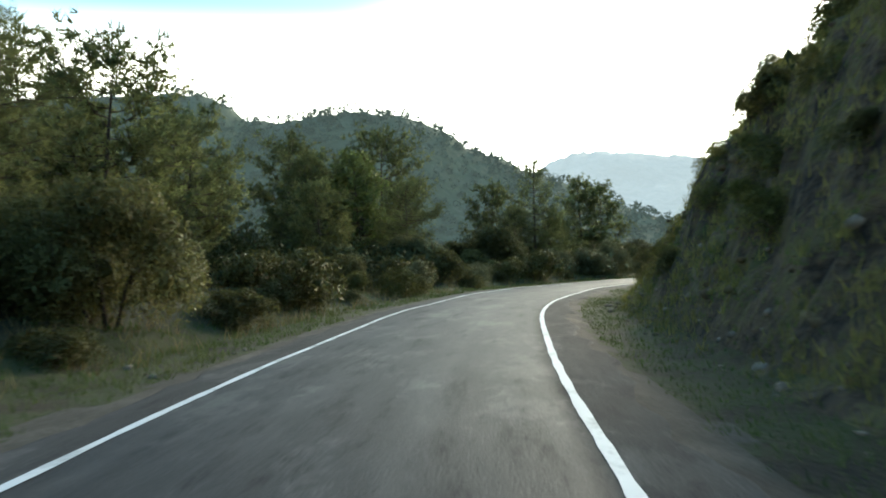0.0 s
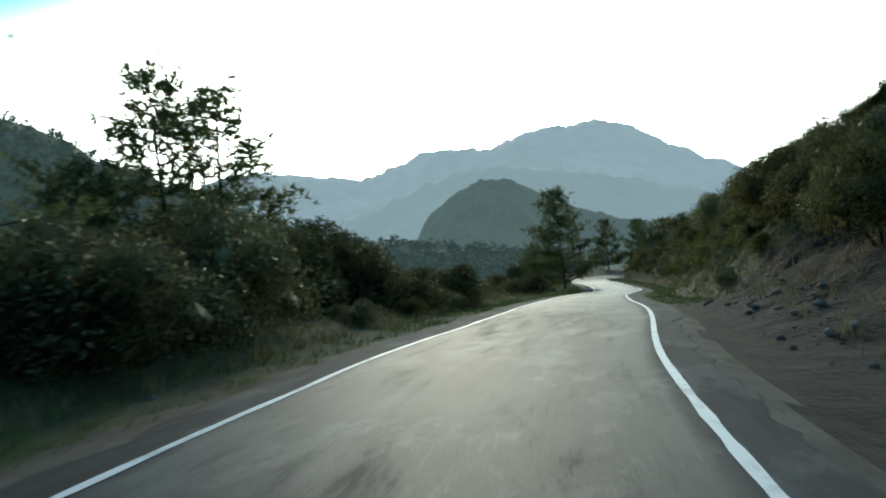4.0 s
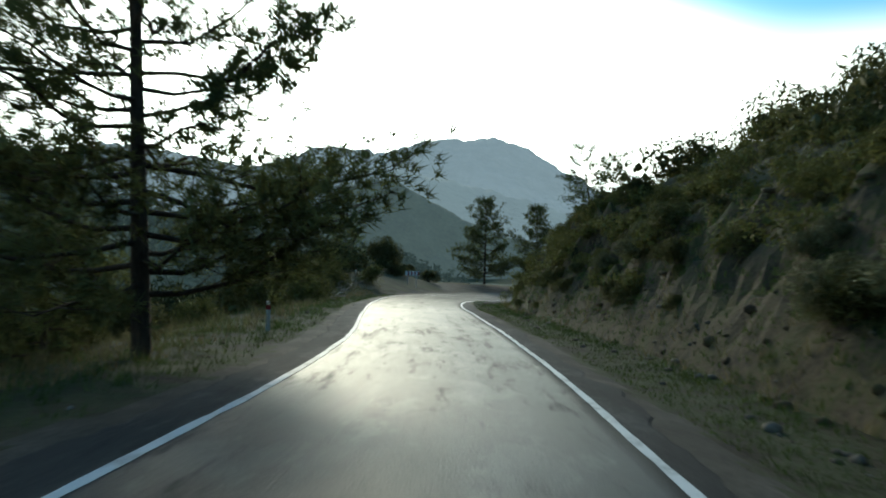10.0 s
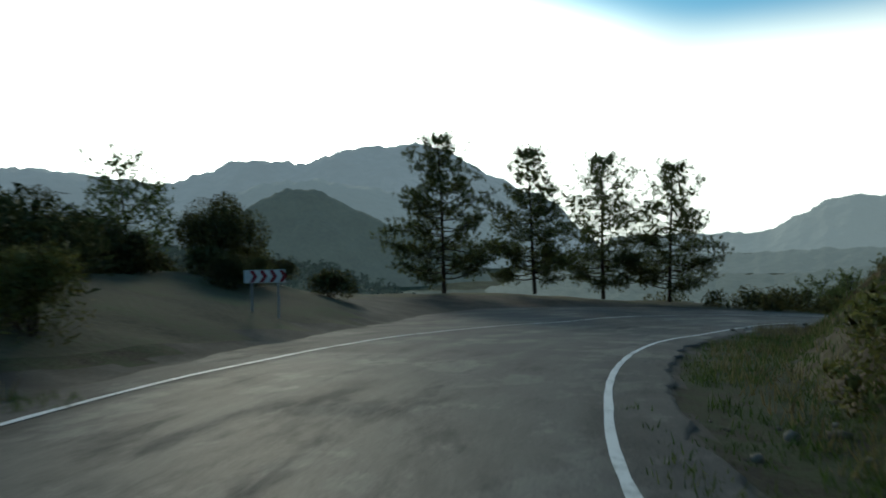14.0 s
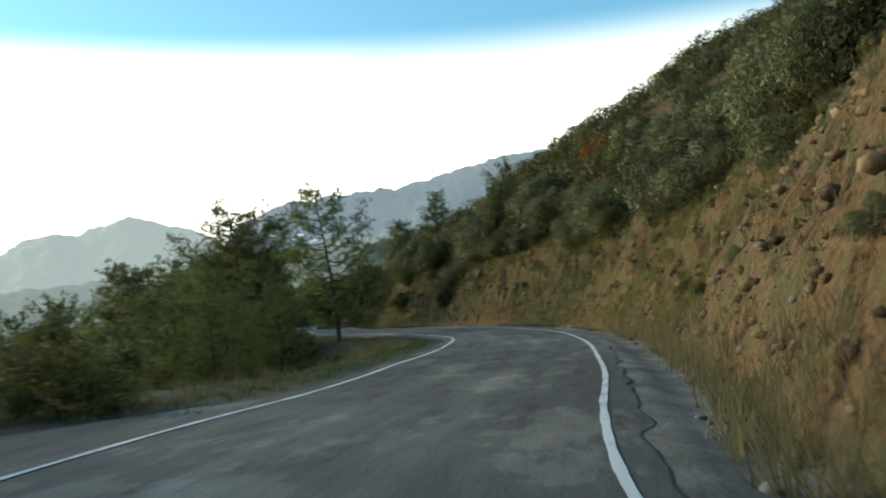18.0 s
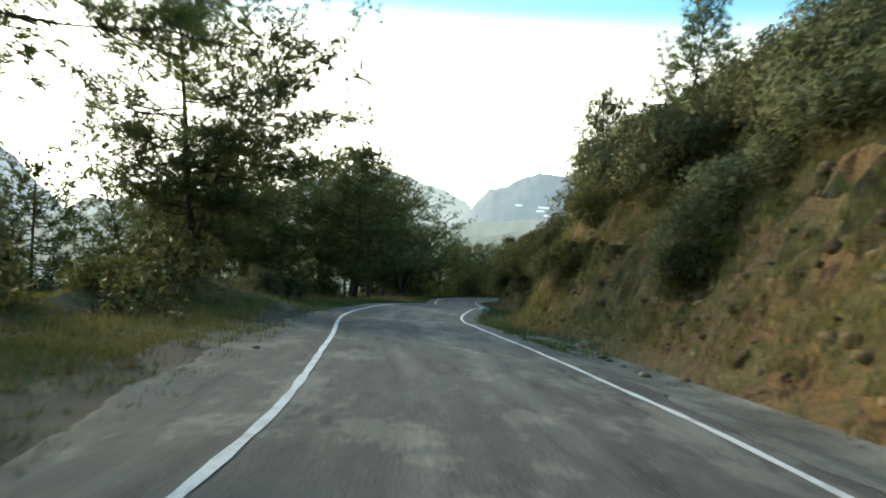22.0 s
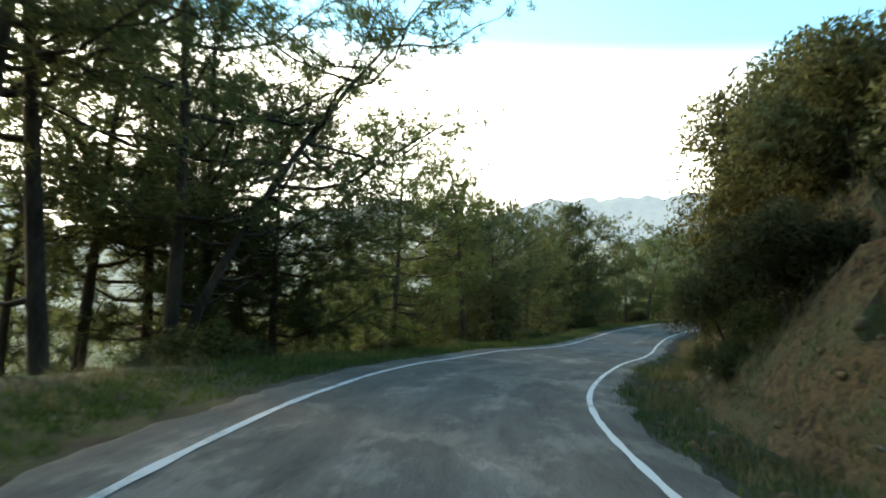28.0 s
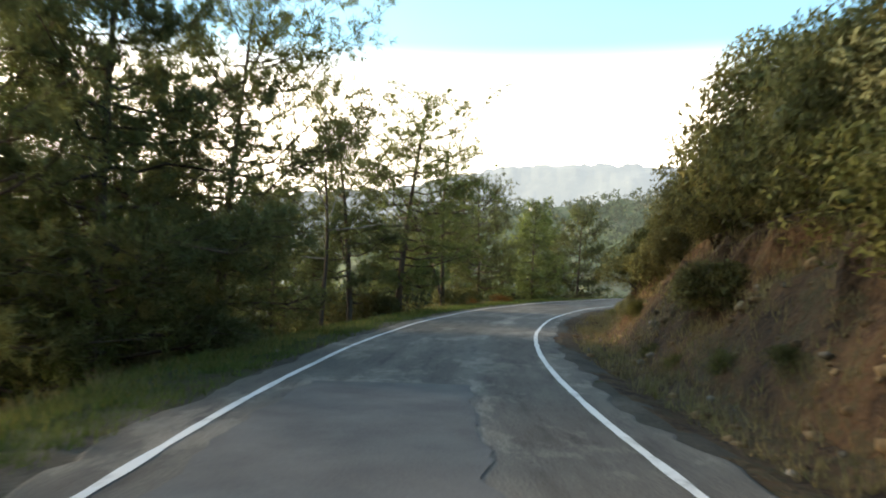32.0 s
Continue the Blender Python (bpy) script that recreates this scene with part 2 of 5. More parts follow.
    shift.operation = "MULTIPLY_ADD"
    l.new(drifts, shift.inputs[0])
    shift.inputs[1].default_value, shift.inputs[2].default_value = 0.55, -0.275
    total = n.new("ShaderNodeMath")
    total.operation = "ADD"
    l.new(patches, total.inputs[0])
    l.new(shift.outputs[0], total.inputs[1])
    drifted = total.outputs[0]
    polish = times(times(ranged(drifted, 0.33, 0.45, 0.45, 1.0), inside), worn)
    l.new(ranged(polish, 0.0, 1.0, 0.88, 0.46), b.inputs["Roughness"])
    b.inputs["Specular IOR Level"].default_value = 0.08
    bp = n.new("ShaderNodeBump")
    bp.inputs["Strength"].default_value, bp.inputs["Distance"].default_value = 0.5, 0.014
    hm = n.new("ShaderNodeMath")
    hm.operation = "ADD"
    l.new(stones, hm.inputs[0])
    l.new(cracks, hm.inputs[1])
    l.new(hm.outputs[0], bp.inputs["Height"])
    l.new(bp.outputs["Normal"], b.inputs["Normal"])
    return m


ASPHALT = asphalt_material()
TAR = material("dark_mended_asphalt", [(0.032, 0.032, 0.033), (0.048, 0.048, 0.047), (0.062, 0.061, 0.058)], 1.2, 30, 0.9, 0.5, 0.012)
OLD_TAR = material("old_mended_asphalt", [(0.07, 0.07, 0.069), (0.095, 0.094, 0.091), (0.12, 0.118, 0.113)], 1.6, 34, 0.8, 0.5, 0.012)
LINE = material("worn_white_paint", [(0.13, 0.13, 0.12), (0.45, 0.45, 0.43), (0.66, 0.66, 0.64)], 1.3, 14, 0.6, 0.2, 0.01, spread=(0.3, 0.5))
GRAVEL = material("gravel_shoulder", [(0.024, 0.02, 0.015), (0.047, 0.041, 0.031), (0.088, 0.079, 0.063)], 0.9, 16, 0.95, 0.8, 0.05)
PALE = material("pale_gravel_shoulder", [(0.075, 0.068, 0.056), (0.15, 0.138, 0.115), (0.25, 0.232, 0.2)], 0.9, 16, 0.95, 0.8, 0.04)
VERGE = material("grassy_verge", [(0.018, 0.014, 0.009), (0.036, 0.031, 0.014), (0.034, 0.046, 0.013), (0.055, 0.047, 0.024)], 1.1, 12, 1.0, 1.0, 0.12)
EARTH = material("earth_bank", [(0.024, 0.017, 0.011), (0.064, 0.045, 0.026), (0.102, 0.074, 0.042), (0.084, 0.072, 0.029), (0.058, 0.055, 0.02)], 0.75, 8, 1.0, 0.8, 0.09)
ROCK = material("ochre_rock_cut", [(0.022, 0.014, 0.009), (0.092, 0.05, 0.021), (0.168, 0.096, 0.04), (0.094, 0.068, 0.03), (0.135, 0.105, 0.04), (0.07, 0.062, 0.022)], 0.8, 6, 1.0, 1.0, 0.2, cells=4.5)
CLAY = material("orange_clay_bank", [(0.018, 0.010, 0.006), (0.05, 0.027, 0.014), (0.088, 0.046, 0.022), (0.052, 0.04, 0.018), (0.112, 0.06, 0.028)], 1.3, 9, 1.0, 1.0, 0.25, cells=3.2)
CRAG = material("dark_mossy_cliff", [(0.010, 0.008, 0.006), (0.035, 0.026, 0.017), (0.07, 0.05, 0.03), (0.085, 0.078, 0.026), (0.045, 0.038, 0.02)], 1.1, 7, 1.0, 1.0, 0.25, cells=2.4)
# dark soil, blackened further to paint in the shadow lying over it
DUG = material("shaded_dug_earth", [(0.006, 0.0045, 0.0035), (0.017, 0.012, 0.008), (0.034, 0.024, 0.015)], 1.4, 9, 1.0, 1.0, 0.2)
OCHRE = material("ochre_stones", [(0.05, 0.03, 0.015), (0.15, 0.092, 0.046), (0.28, 0.195, 0.11)], 1.5, 9, 0.95, 0.6, 0.03, island=0.5)
FLOOR = material("leaf_litter", [(0.035, 0.034, 0.018), (0.065, 0.06, 0.032), (0.055, 0.07, 0.026)], 0.5, 6, 1.0, 0.8, 0.1)
FOREST = material("wooded_land", [(0.018, 0.026, 0.012), (0.035, 0.05, 0.02), (0.06, 0.075, 0.035)], 0.05, 0.35, 1.0, 1.0, 2.0)
NEEDLES = material("pine_needles", [(0.085, 0.102, 0.038), (0.147, 0.168, 0.062), (0.214, 0.235, 0.094)], 0.35, 4, 0.75, 0, per_object=0.25, translucent=0.5)
NEEDLES_PALE = material("young_pine_needles", [(0.09, 0.125, 0.034), (0.15, 0.195, 0.056), (0.205, 0.25, 0.082)], 0.35, 4, 0.75, 0, per_object=0.18, translucent=0.35)
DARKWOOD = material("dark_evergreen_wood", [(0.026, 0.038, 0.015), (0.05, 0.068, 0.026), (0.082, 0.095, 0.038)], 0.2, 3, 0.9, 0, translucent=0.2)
OLIVE = material("olive_leaves", [(0.11, 0.122, 0.055), (0.19, 0.20, 0.092), (0.28, 0.285, 0.142)], 2.2, 14, 0.6, 0, per_object=0.2, translucent=0.25)
MAQUIS = material("evergreen_leaves", [(0.062, 0.066, 0.023), (0.122, 0.122, 0.042), (0.188, 0.174, 0.066)], 2.2, 14, 0.6, 0, per_object=0.3, translucent=0.45)
LENTISK = material("lentisk_leaves", [(0.06, 0.068, 0.02), (0.115, 0.12, 0.036), (0.175, 0.167, 0.058)], 2.2, 14, 0.6, 0, per_object=0.3, translucent=0.25)
BROOM = material("yellowing_leaves", [(0.085, 0.10, 0.026), (0.145, 0.15, 0.042), (0.20, 0.185, 0.068)], 2.2, 14, 0.8, 0, per_object=0.25, translucent=0.3)
RUST = material("rust_leaves", [(0.14, 0.06, 0.015), (0.26, 0.115, 0.025), (0.33, 0.16, 0.04)], 2.2, 14, 0.8, 0, per_object=0.2, translucent=0.3)
DRY = material("dry_grass", [(0.13, 0.10, 0.045), (0.24, 0.19, 0.095), (0.14, 0.15, 0.05)], 0.4, 3, 0.9, 0, island=0.3, translucent=0.3)
GREEN = material("green_grass", [(0.04, 0.075, 0.015), (0.085, 0.125, 0.03), (0.13, 0.145, 0.05)], 0.4, 3, 0.9, 0, island=0.3, translucent=0.3)
STRAW = material("yellow_green_grass", [(0.11, 0.115, 0.03), (0.18, 0.17, 0.048), (0.25, 0.21, 0.075)], 0.4, 3, 0.9, 0, island=0.3, translucent=0.3)
BARK = material("pine_bark", [(0.03, 0.022, 0.016), (0.07, 0.05, 0.036), (0.12, 0.085, 0.06)], 3, 22, 0.95, 0.9, 0.03, stretch=(1, 1, 0.25))
STONE = material("loose_stone", [(0.065, 0.052, 0.038), (0.15, 0.125, 0.095), (0.25, 0.22, 0.18)], 1.2, 9, 0.95, 0.6, 0.03, island=0.25)
DEADWOOD = material("bleached_wood", [(0.12, 0.10, 0.075), (0.22, 0.19, 0.15), (0.32, 0.285, 0.235)], 3, 20, 0.9, 0.5, 0.01)


# ---------- the road's line ----------
ROAD_XY = [(24.93, -78.74), (17.61, -68.68), (10.90, -58.12), (5.98, -46.55), (2.50, -34.62), (1.10, -22.25), (0.99, -9.74), (0.27, 2.59), (-0.03, 15.1),
           (0.59, 27.5), (0.83, 39.9), (0.04, 52.4), (-1.22, 64.8), (-3.23, 77.1), (-5.01, 89.42), (-5.43, 101.92), (-2.57, 114.09), (3.03, 125.18),
           (10.37, 135.23), (20.39, 142.59), (31.97, 147.42), (43.15, 152.88), (53.29, 159.9), (61.37, 169.47), (68.07, 179.96), (74.71, 190.6), (82.91, 199.98),
           (91.43, 209.11), (99.59, 218.55), (107.11, 228.4), (115.19, 237.93), (125.02, 245.58), (135.55, 252.34), (145.76, 259.6)]
ROAD_Z = [3.82, 3.15, 2.48, 1.82, 0.98, 0.23, -0.62, -1.67, -2.77, -3.83, -4.98, -5.95, -6.73, -7.43, -8.23, -8.99, -9.78, -10.71, -11.55, -12.48,
          -13.49, -14.5, -15.6, -16.57, -17.51, -18.49, -19.39, -20.56, -21.82, -22.83, -23.76, -24.61, -25.5, -26.2]


def road_line():
    """The centre line every half metre, from 40 m before the start to 130 m past the end, where it bends away to the right."""
    c = [Vector((x, y, z)) for (x, y), z in zip(ROAD_XY, ROAD_Z)]
    back = (c[0] - c[1])
    c = [c[0] + back * k for k in (3, 2, 1)] + c
    way = (c[-1] - c[-2])
    for turn in (2.5, 6, 8, 10, 12, 12, 12, 10, 6, 0):
        way.z *= 0.6
        way = Matrix.Rotation(radians(-turn), 3, "Z") @ way
        c.append(c[-1] + way)
    dense = []
    for i in range(1, len(c) - 2):
        a, b, d, e = c[i - 1:i + 3]
        for k in range(25):
            t = k / 25
            dense.append(0.5 * (2 * b + (d - a) * t + (2 * a - 5 * b + 4 * d - e) * t * t + (3 * b - a - 3 * d + e) * t ** 3))
    return np.array(dense)


LINE_PTS = road_line()
STEP = np.linalg.norm(np.diff(LINE_PTS, axis=0), axis=1)
STATION = np.concatenate([[0], np.cumsum(STEP)])
STATION -= STATION[np.linalg.norm(LINE_PTS[:, :2] - np.array(ROAD_XY[0]), axis=1).argmin()]
for _ in range(6):                                # ease the line
    LINE_PTS[1:-1] = (LINE_PTS[:-2] + LINE_PTS[1:-1] * 2 + LINE_PTS[2:]) / 4
TANGENT = np.gradient(LINE_PTS[:, :2], axis=0)
TANGENT /= np.linalg.norm(TANGENT, axis=1)[:, None]
S_MIN, S_MAX = float(STATION[0]), float(STATION[-1])


def table(s, *pairs):
    return np.interp(s, [p[0] for p in pairs], [p[1] for p in pairs])


def centre(s):
    return np.stack([np.interp(s, STATION, LINE_PTS[:, k]) for k in range(3)], -1)


def across(s):
    t = np.stack([np.interp(s, STATION, TANGENT[:, k]) for k in range(2)], -1)
    t = t / np.linalg.norm(t, axis=-1, keepdims=True)
    return np.stack([t[..., 1], -t[..., 0]], -1)


def half(s):
    """From the centre line to the painted edge lines."""
    return table(s, (0, 2.2), (25, 2.3), (36, 2.5), (50, 2.41), (100, 2.31), (150, 2.12), (178, 2.6), (190, 3.27), (200, 3.53), (215, 3.72), (232, 3.44), (245, 2.76), (262, 2.45), (300, 2.37), (340, 2.15), (380, 2.33), (430, 2.37))


def layby(s):
    """How far the asphalt runs to the left, lay-by included."""
    return half(s) + table(s, (0, 0.6), (170, 0.55), (190, 1.0), (200, 2.2), (208, 4.5), (216, 8), (222, 10), (234, 8), (242, 3), (247, 0.6), (256, 0.5), (284, 0.6), (292, 1.8), (312, 1.4), (330, 0.8), (440, 0.35))


def paved(s):
    """How far the asphalt reaches to the left and to the right of the centre line."""
    right = half(s) + table(s, (0, 0.75), (100, 0.45), (150, 0.5), (200, 0.9), (222, 0.45), (290, 0.4), (320, 0.8), (340, 0.9), (360, 0.75), (400, 0.4), (470, 0.35))
    left = layby(s)
    zero = 0 * np.asarray(s)
    right = right + 0.14 * wave(s, zero, 2.1, 21) + 0.10 * wave(s, zero, 0.7, 22) + 0.14 * grit(s, zero + 3.3, 0.6)
    left = left + 0.10 * wave(s, zero, 3.4, 23) + 0.05 * wave(s, zero, 0.8, 24) + 0.16 * grit(s, zero + 9.1, 0.6)
    return left, right


def wave(x, y, size, seed=0.0):
    """A smooth, cheap pseudo-noise in -1..1."""
    x, y = np.asarray(x) / size + seed * 3.1, np.asarray(y) / size - seed * 1.7
    return (np.sin(x * 2.1 + 1.3 * np.sin(y * 1.7 + seed)) + np.sin(y * 2.3 + 1.7 * np.sin(x * 1.3 - seed)) + np.sin((x + y) * 1.9 + np.sin(x * 3.1))) / 3


LATTICE = np.random.default_rng(5).uniform(-1, 1, (256, 256))


def grit(x, y, size, octaves=3, ridged=False):
    """Lattice noise in -1..1, rougher than wave()."""
    x, y = np.broadcast_arrays(np.asarray(x, float) / size, np.asarray(y, float) / size)
    total, amp, norm = 0.0, 1.0, 0.0
    for o in range(octaves):
        i, j = np.floor(x).astype(int), np.floor(y).astype(int)
        u, v = x - i, y - j
        u, v = u * u * (3 - 2 * u), v * v * (3 - 2 * v)
        p = lambda a, b: LATTICE[(i + a) % 256, (j + b) % 256]
        n = (p(0, 0) * (1 - u) + p(1, 0) * u) * (1 - v) + (p(0, 1) * (1 - u) + p(1, 1) * u) * v
        total = total + amp * ((1 - 2 * np.abs(n)) if ridged else n)
        norm += amp
        amp *= 0.55
        x, y = x * 2.03 + 17.3, y * 2.03 + 5.1
    return total / norm


def rise(s, d):
    """The land's height over the road's centre, s metres along it and d metres to its right."""
    s, d = np.broadcast_arrays(np.asarray(s, float), np.asarray(d, float))
    h = half(s)
    # right hand: foot of the bank, the steep cut, then the hillside
    foot = table(s, (0, 4.7), (35, 4.9), (46, 6.3), (70, 6.0), (90, 4.9), (150, 5.2), (185, 5.8), (205, 7.2), (222, 6.4), (236, 5.0), (300, 4.7), (330, 5.2), (352, 5.4), (370, 4.7), (395, 4.4), (440, 4.6))
    cut = table(s, (-40, 1.3), (30, 1.35), (38, 1.25), (46, 0.5), (75, 0.5), (95, 1.15), (150, 1.2), (165, 1.6), (180, 1.5), (196, 0.8), (214, 0.8), (232, 1.5), (262, 1.55), (300, 1.35), (318, 1.7), (332, 1.2), (350, 1.2), (366, 1.5), (395, 1.45), (425, 1.2), (460, 1.1))
    top = table(s, (-40, 5.5), (30, 5.2), (38, 4.0), (46, 1.4), (75, 1.6), (95, 3.4), (150, 3.2), (166, 4.4), (178, 4.2), (190, 1.8), (200, 1.2), (212, 1.6), (224, 4.2), (236, 6.5), (252, 6.2), (262, 4.6), (280, 4.2), (310, 3.8), (318, 4.4), (345, 3.0), (365, 3.6), (400, 2.9), (430, 2.6), (470, 2.6))
    slope = table(s, (-40, 0.7), (30, 0.7), (60, 0.36), (95, 0.40), (140, 0.44), (165, 0.55), (190, 0.5), (225, 0.8), (246, 1.0), (270, 1.0), (300, 0.88), (330, 0.7), (370, 0.6), (470, 0.5))
    u = np.maximum(d - foot, 0)
    up = np.minimum(u * cut, top)
    over = np.maximum(u - top / cut, 0)
    reach = table(s, (-40, 55), (205, 55), (228, 46), (300, 50), (330, 55))
    up = up + slope * reach * (1 - np.exp(-over / reach))
    rough = np.clip(u / 1.5, 0, 1)
    craggy = np.clip(cut, 0.4, 1.5) * np.where(over > 0.5, 0.5, 1.0) * table(s, (34, 1.6), (46, 1.0))
    up = up + rough * craggy * (0.62 * grit(s, d * 1.2 + up * 0.5, 2.6, 4) + 0.36 * grit(s * 1.3, d + up, 0.9, 2, True) + 0.45 * wave(s, d, 7, 3))
    up = up + np.exp(-((s - 73) / 7) ** 2) * np.clip((d - 3.9) / 1.6, 0, 1) * np.clip((11 - d) / 4, 0, 1) * (0.65 + 0.35 * grit(s, d, 1.2, 3))      # spoil heap
    gutter = -0.16 * np.clip((d - h - 0.6) / 0.6, 0, 1) * np.clip((foot + 0.4 - d) / 0.8, 0, 1)
    # left hand: verge or lay-by, then the wood's floor or the drop
    edge = table(s, (0, 5.2), (60, 5.0), (120, 4.4), (165, 5.0), (178, 6.0), (192, 9.5), (205, 16), (214, 22), (241, 21.5), (247, 11), (252, 5.5), (276, 4.2), (286, 5.4), (294, 8.5), (298, 9.5), (312, 8.5), (320, 8.0), (350, 8.5), (368, 7.5), (384, 4.3), (450, 4.4))
    lip = table(s, (0, 0.35), (70, 0.25), (120, 0.3), (185, 0.2), (190, 0.3), (214, 0.3), (240, 0.15), (290, 0.4), (299, 1.1), (308, 1.3), (314, 0.8), (322, 0.4), (365, 0.55), (390, 0.3))
    fall = table(s, (-40, 0.09), (60, 0.08), (95, -0.12), (150, -0.25), (190, -0.3), (215, -0.55), (250, -0.75), (280, -0.5), (310, -0.28), (345, -0.3), (380, -0.55), (470, -0.5))
    v = np.maximum(-d - edge, 0)
    down = lip * np.clip(v / 1.2, 0, 1) * np.exp(-v / 6) + fall * 110 * (1 - np.exp(-v / 110))
    down = down + np.clip(v / 2, 0, 1) * (0.3 * grit(s, d, 2.0, 3) + 0.45 * wave(s, d, 9, 5))
    beyond = np.maximum(-d - layby(s) - 0.4, 0)
    down = down + table(s, (180, 0), (194, 1), (209, 1), (216, 0.5), (228, 0.35), (238, 0)) * (0.9 * np.clip(beyond / 3.0, 0, 1) + 1.4 * np.clip((beyond - 3) / 7, 0, 1))
    down = down + 1.0 * np.exp(-((s - 313.5) ** 2 + (d + 10) ** 2) / 22.0)
    shoulder = -0.05 * np.clip((-d - h - 0.7) / 0.4, 0, 1) + 0.05 * wave(s, d, 1.2, 6) * np.clip((-d - h - 1.2), 0, 1)
    return np.where(d > 0, up + gutter, down + shoulder)


def at(s, d, lift=0.0):
    """A place on the land by the road."""
    c, r = centre(np.float64(s)), across(np.float64(s))
    return Vector((c[0] + r[0] * d, c[1] + r[1] * d, c[2] + float(rise(s, d)) + lift))


def thing(name, label, category, group="", kind="", where=(0, 0, 0)):
    ob = new(name)
    ob.location = where
    return tagged(ob, label, category, group, kind)


def mesh_of(name, verts, faces, mats=(), smooth=False, index=None):
    me = bpy.data.meshes.new(name)
    me.from_pydata([tuple(v) for v in verts], [], faces)
    for m in mats:
        me.materials.append(m)
    if index is not None:
        me.polygons.foreach_set("material_index", index)
    if smooth:
        me.polygons.foreach_set("use_smooth", [True] * len(me.polygons))
    me.update()
    return me


def fast_mesh(name, verts, tris, mat, smooth=False, normals=None):
    """A mesh of triangles from arrays."""
    verts, tris = np.asarray(verts, np.float32), np.asarray(tris, np.int32)
    me = bpy.data.meshes.new(name)
    me.vertices.add(len(verts))
    me.vertices.foreach_set("co", verts.ravel())
    me.loops.add(tris.size)
    me.loops.foreach_set("vertex_index", tris.ravel())
    me.polygons.add(len(tris))
    me.polygons.foreach_set("loop_start", np.arange(0, tris.size, 3, dtype=np.int32))
    me.polygons.foreach_set("loop_total", np.full(len(tris), 3, np.int32))
    me.materials.append(mat)
    me.update(calc_edges=True)
    if smooth:
        me.polygons.foreach_set("use_smooth", [True] * len(tris))
    if normals is not None:                       # leaves shade as parts of one soft mass
        me.polygons.foreach_set("use_smooth", [True] * len(tris))
        normals = normals / (np.linalg.norm(normals, axis=1)[:, None] + 1e-9)
        me.normals_split_custom_set_from_vertices(normals.astype(np.float32).tolist())
    return me


def strip(name, s, lanes, lift, mats, index=None, uv=False):
    """A sheet along the road: lanes is an array (stations, columns) of offsets to the right."""
    c, r = centre(s), across(s)
    z = rise(s[:, None], lanes) if lift is None else np.zeros_like(lanes) + lift
    xyz = np.stack([c[:, 0:1] + r[:, 0:1] * lanes, c[:, 1:2] + r[:, 1:2] * lanes, c[:, 2:3] + z], -1)
    n, k = lanes.shape
    q = np.arange(n * k).reshape(n, k)
    f = np.stack([q[:-1, :-1], q[:-1, 1:], q[1:, 1:], q[1:, :-1]], -1).reshape(-1, 4)
    me = mesh_of(name, xyz.reshape(-1, 3), f.tolist(), mats, True, index)
    if uv:
        layer = me.uv_layers.new()
        st = np.stack([lanes / half(s)[:, None] * 2.3, np.repeat(s[:, None], k, 1)], -1).reshape(-1, 2)
        layer.data.foreach_set("uv", st[f.reshape(-1)].astype(np.float32).ravel())
    return me


# ---------- the land: one sheet ----------
def nearest(x, y):
    """Station and offset of places on the plan."""
    pts = np.stack([np.ravel(x), np.ravel(y)], -1)
    line, tan, st = LINE_PTS[::6, :2], TANGENT[::6], STATION[::6]
    i = np.concatenate([((p[:, None, :] - line[None]) ** 2).sum(-1).argmin(1) for p in np.array_split(pts, max(1, len(pts) // 2000))])
    v = pts - line[i]
    side = np.sign(v[:, 0] * tan[i, 1] - v[:, 1] * tan[i, 0])
    return st[i].reshape(np.shape(x)), (side * np.linalg.norm(v, axis=1)).reshape(np.shape(x))


def wide_land(x, y):
    s, d = nearest(x, y)
    near = centre(s)[..., 2] + rise(s, np.clip(d, -150, 110))
    far = -75 + 12 * wave(x, y, 260, 7) + 6 * wave(x, y, 90, 8)
    far = np.where(y < 60, np.maximum(far, -30), far)
    k = np.clip((np.abs(d) - 110) / 260, 0, 1)
    k = k * k * (3 - 2 * k)
    out = near * (1 - k) + far * k
    return np.where(np.abs(d) < 50, out - 25.0, np.where(np.abs(d) < 66, out - 2.0, out))


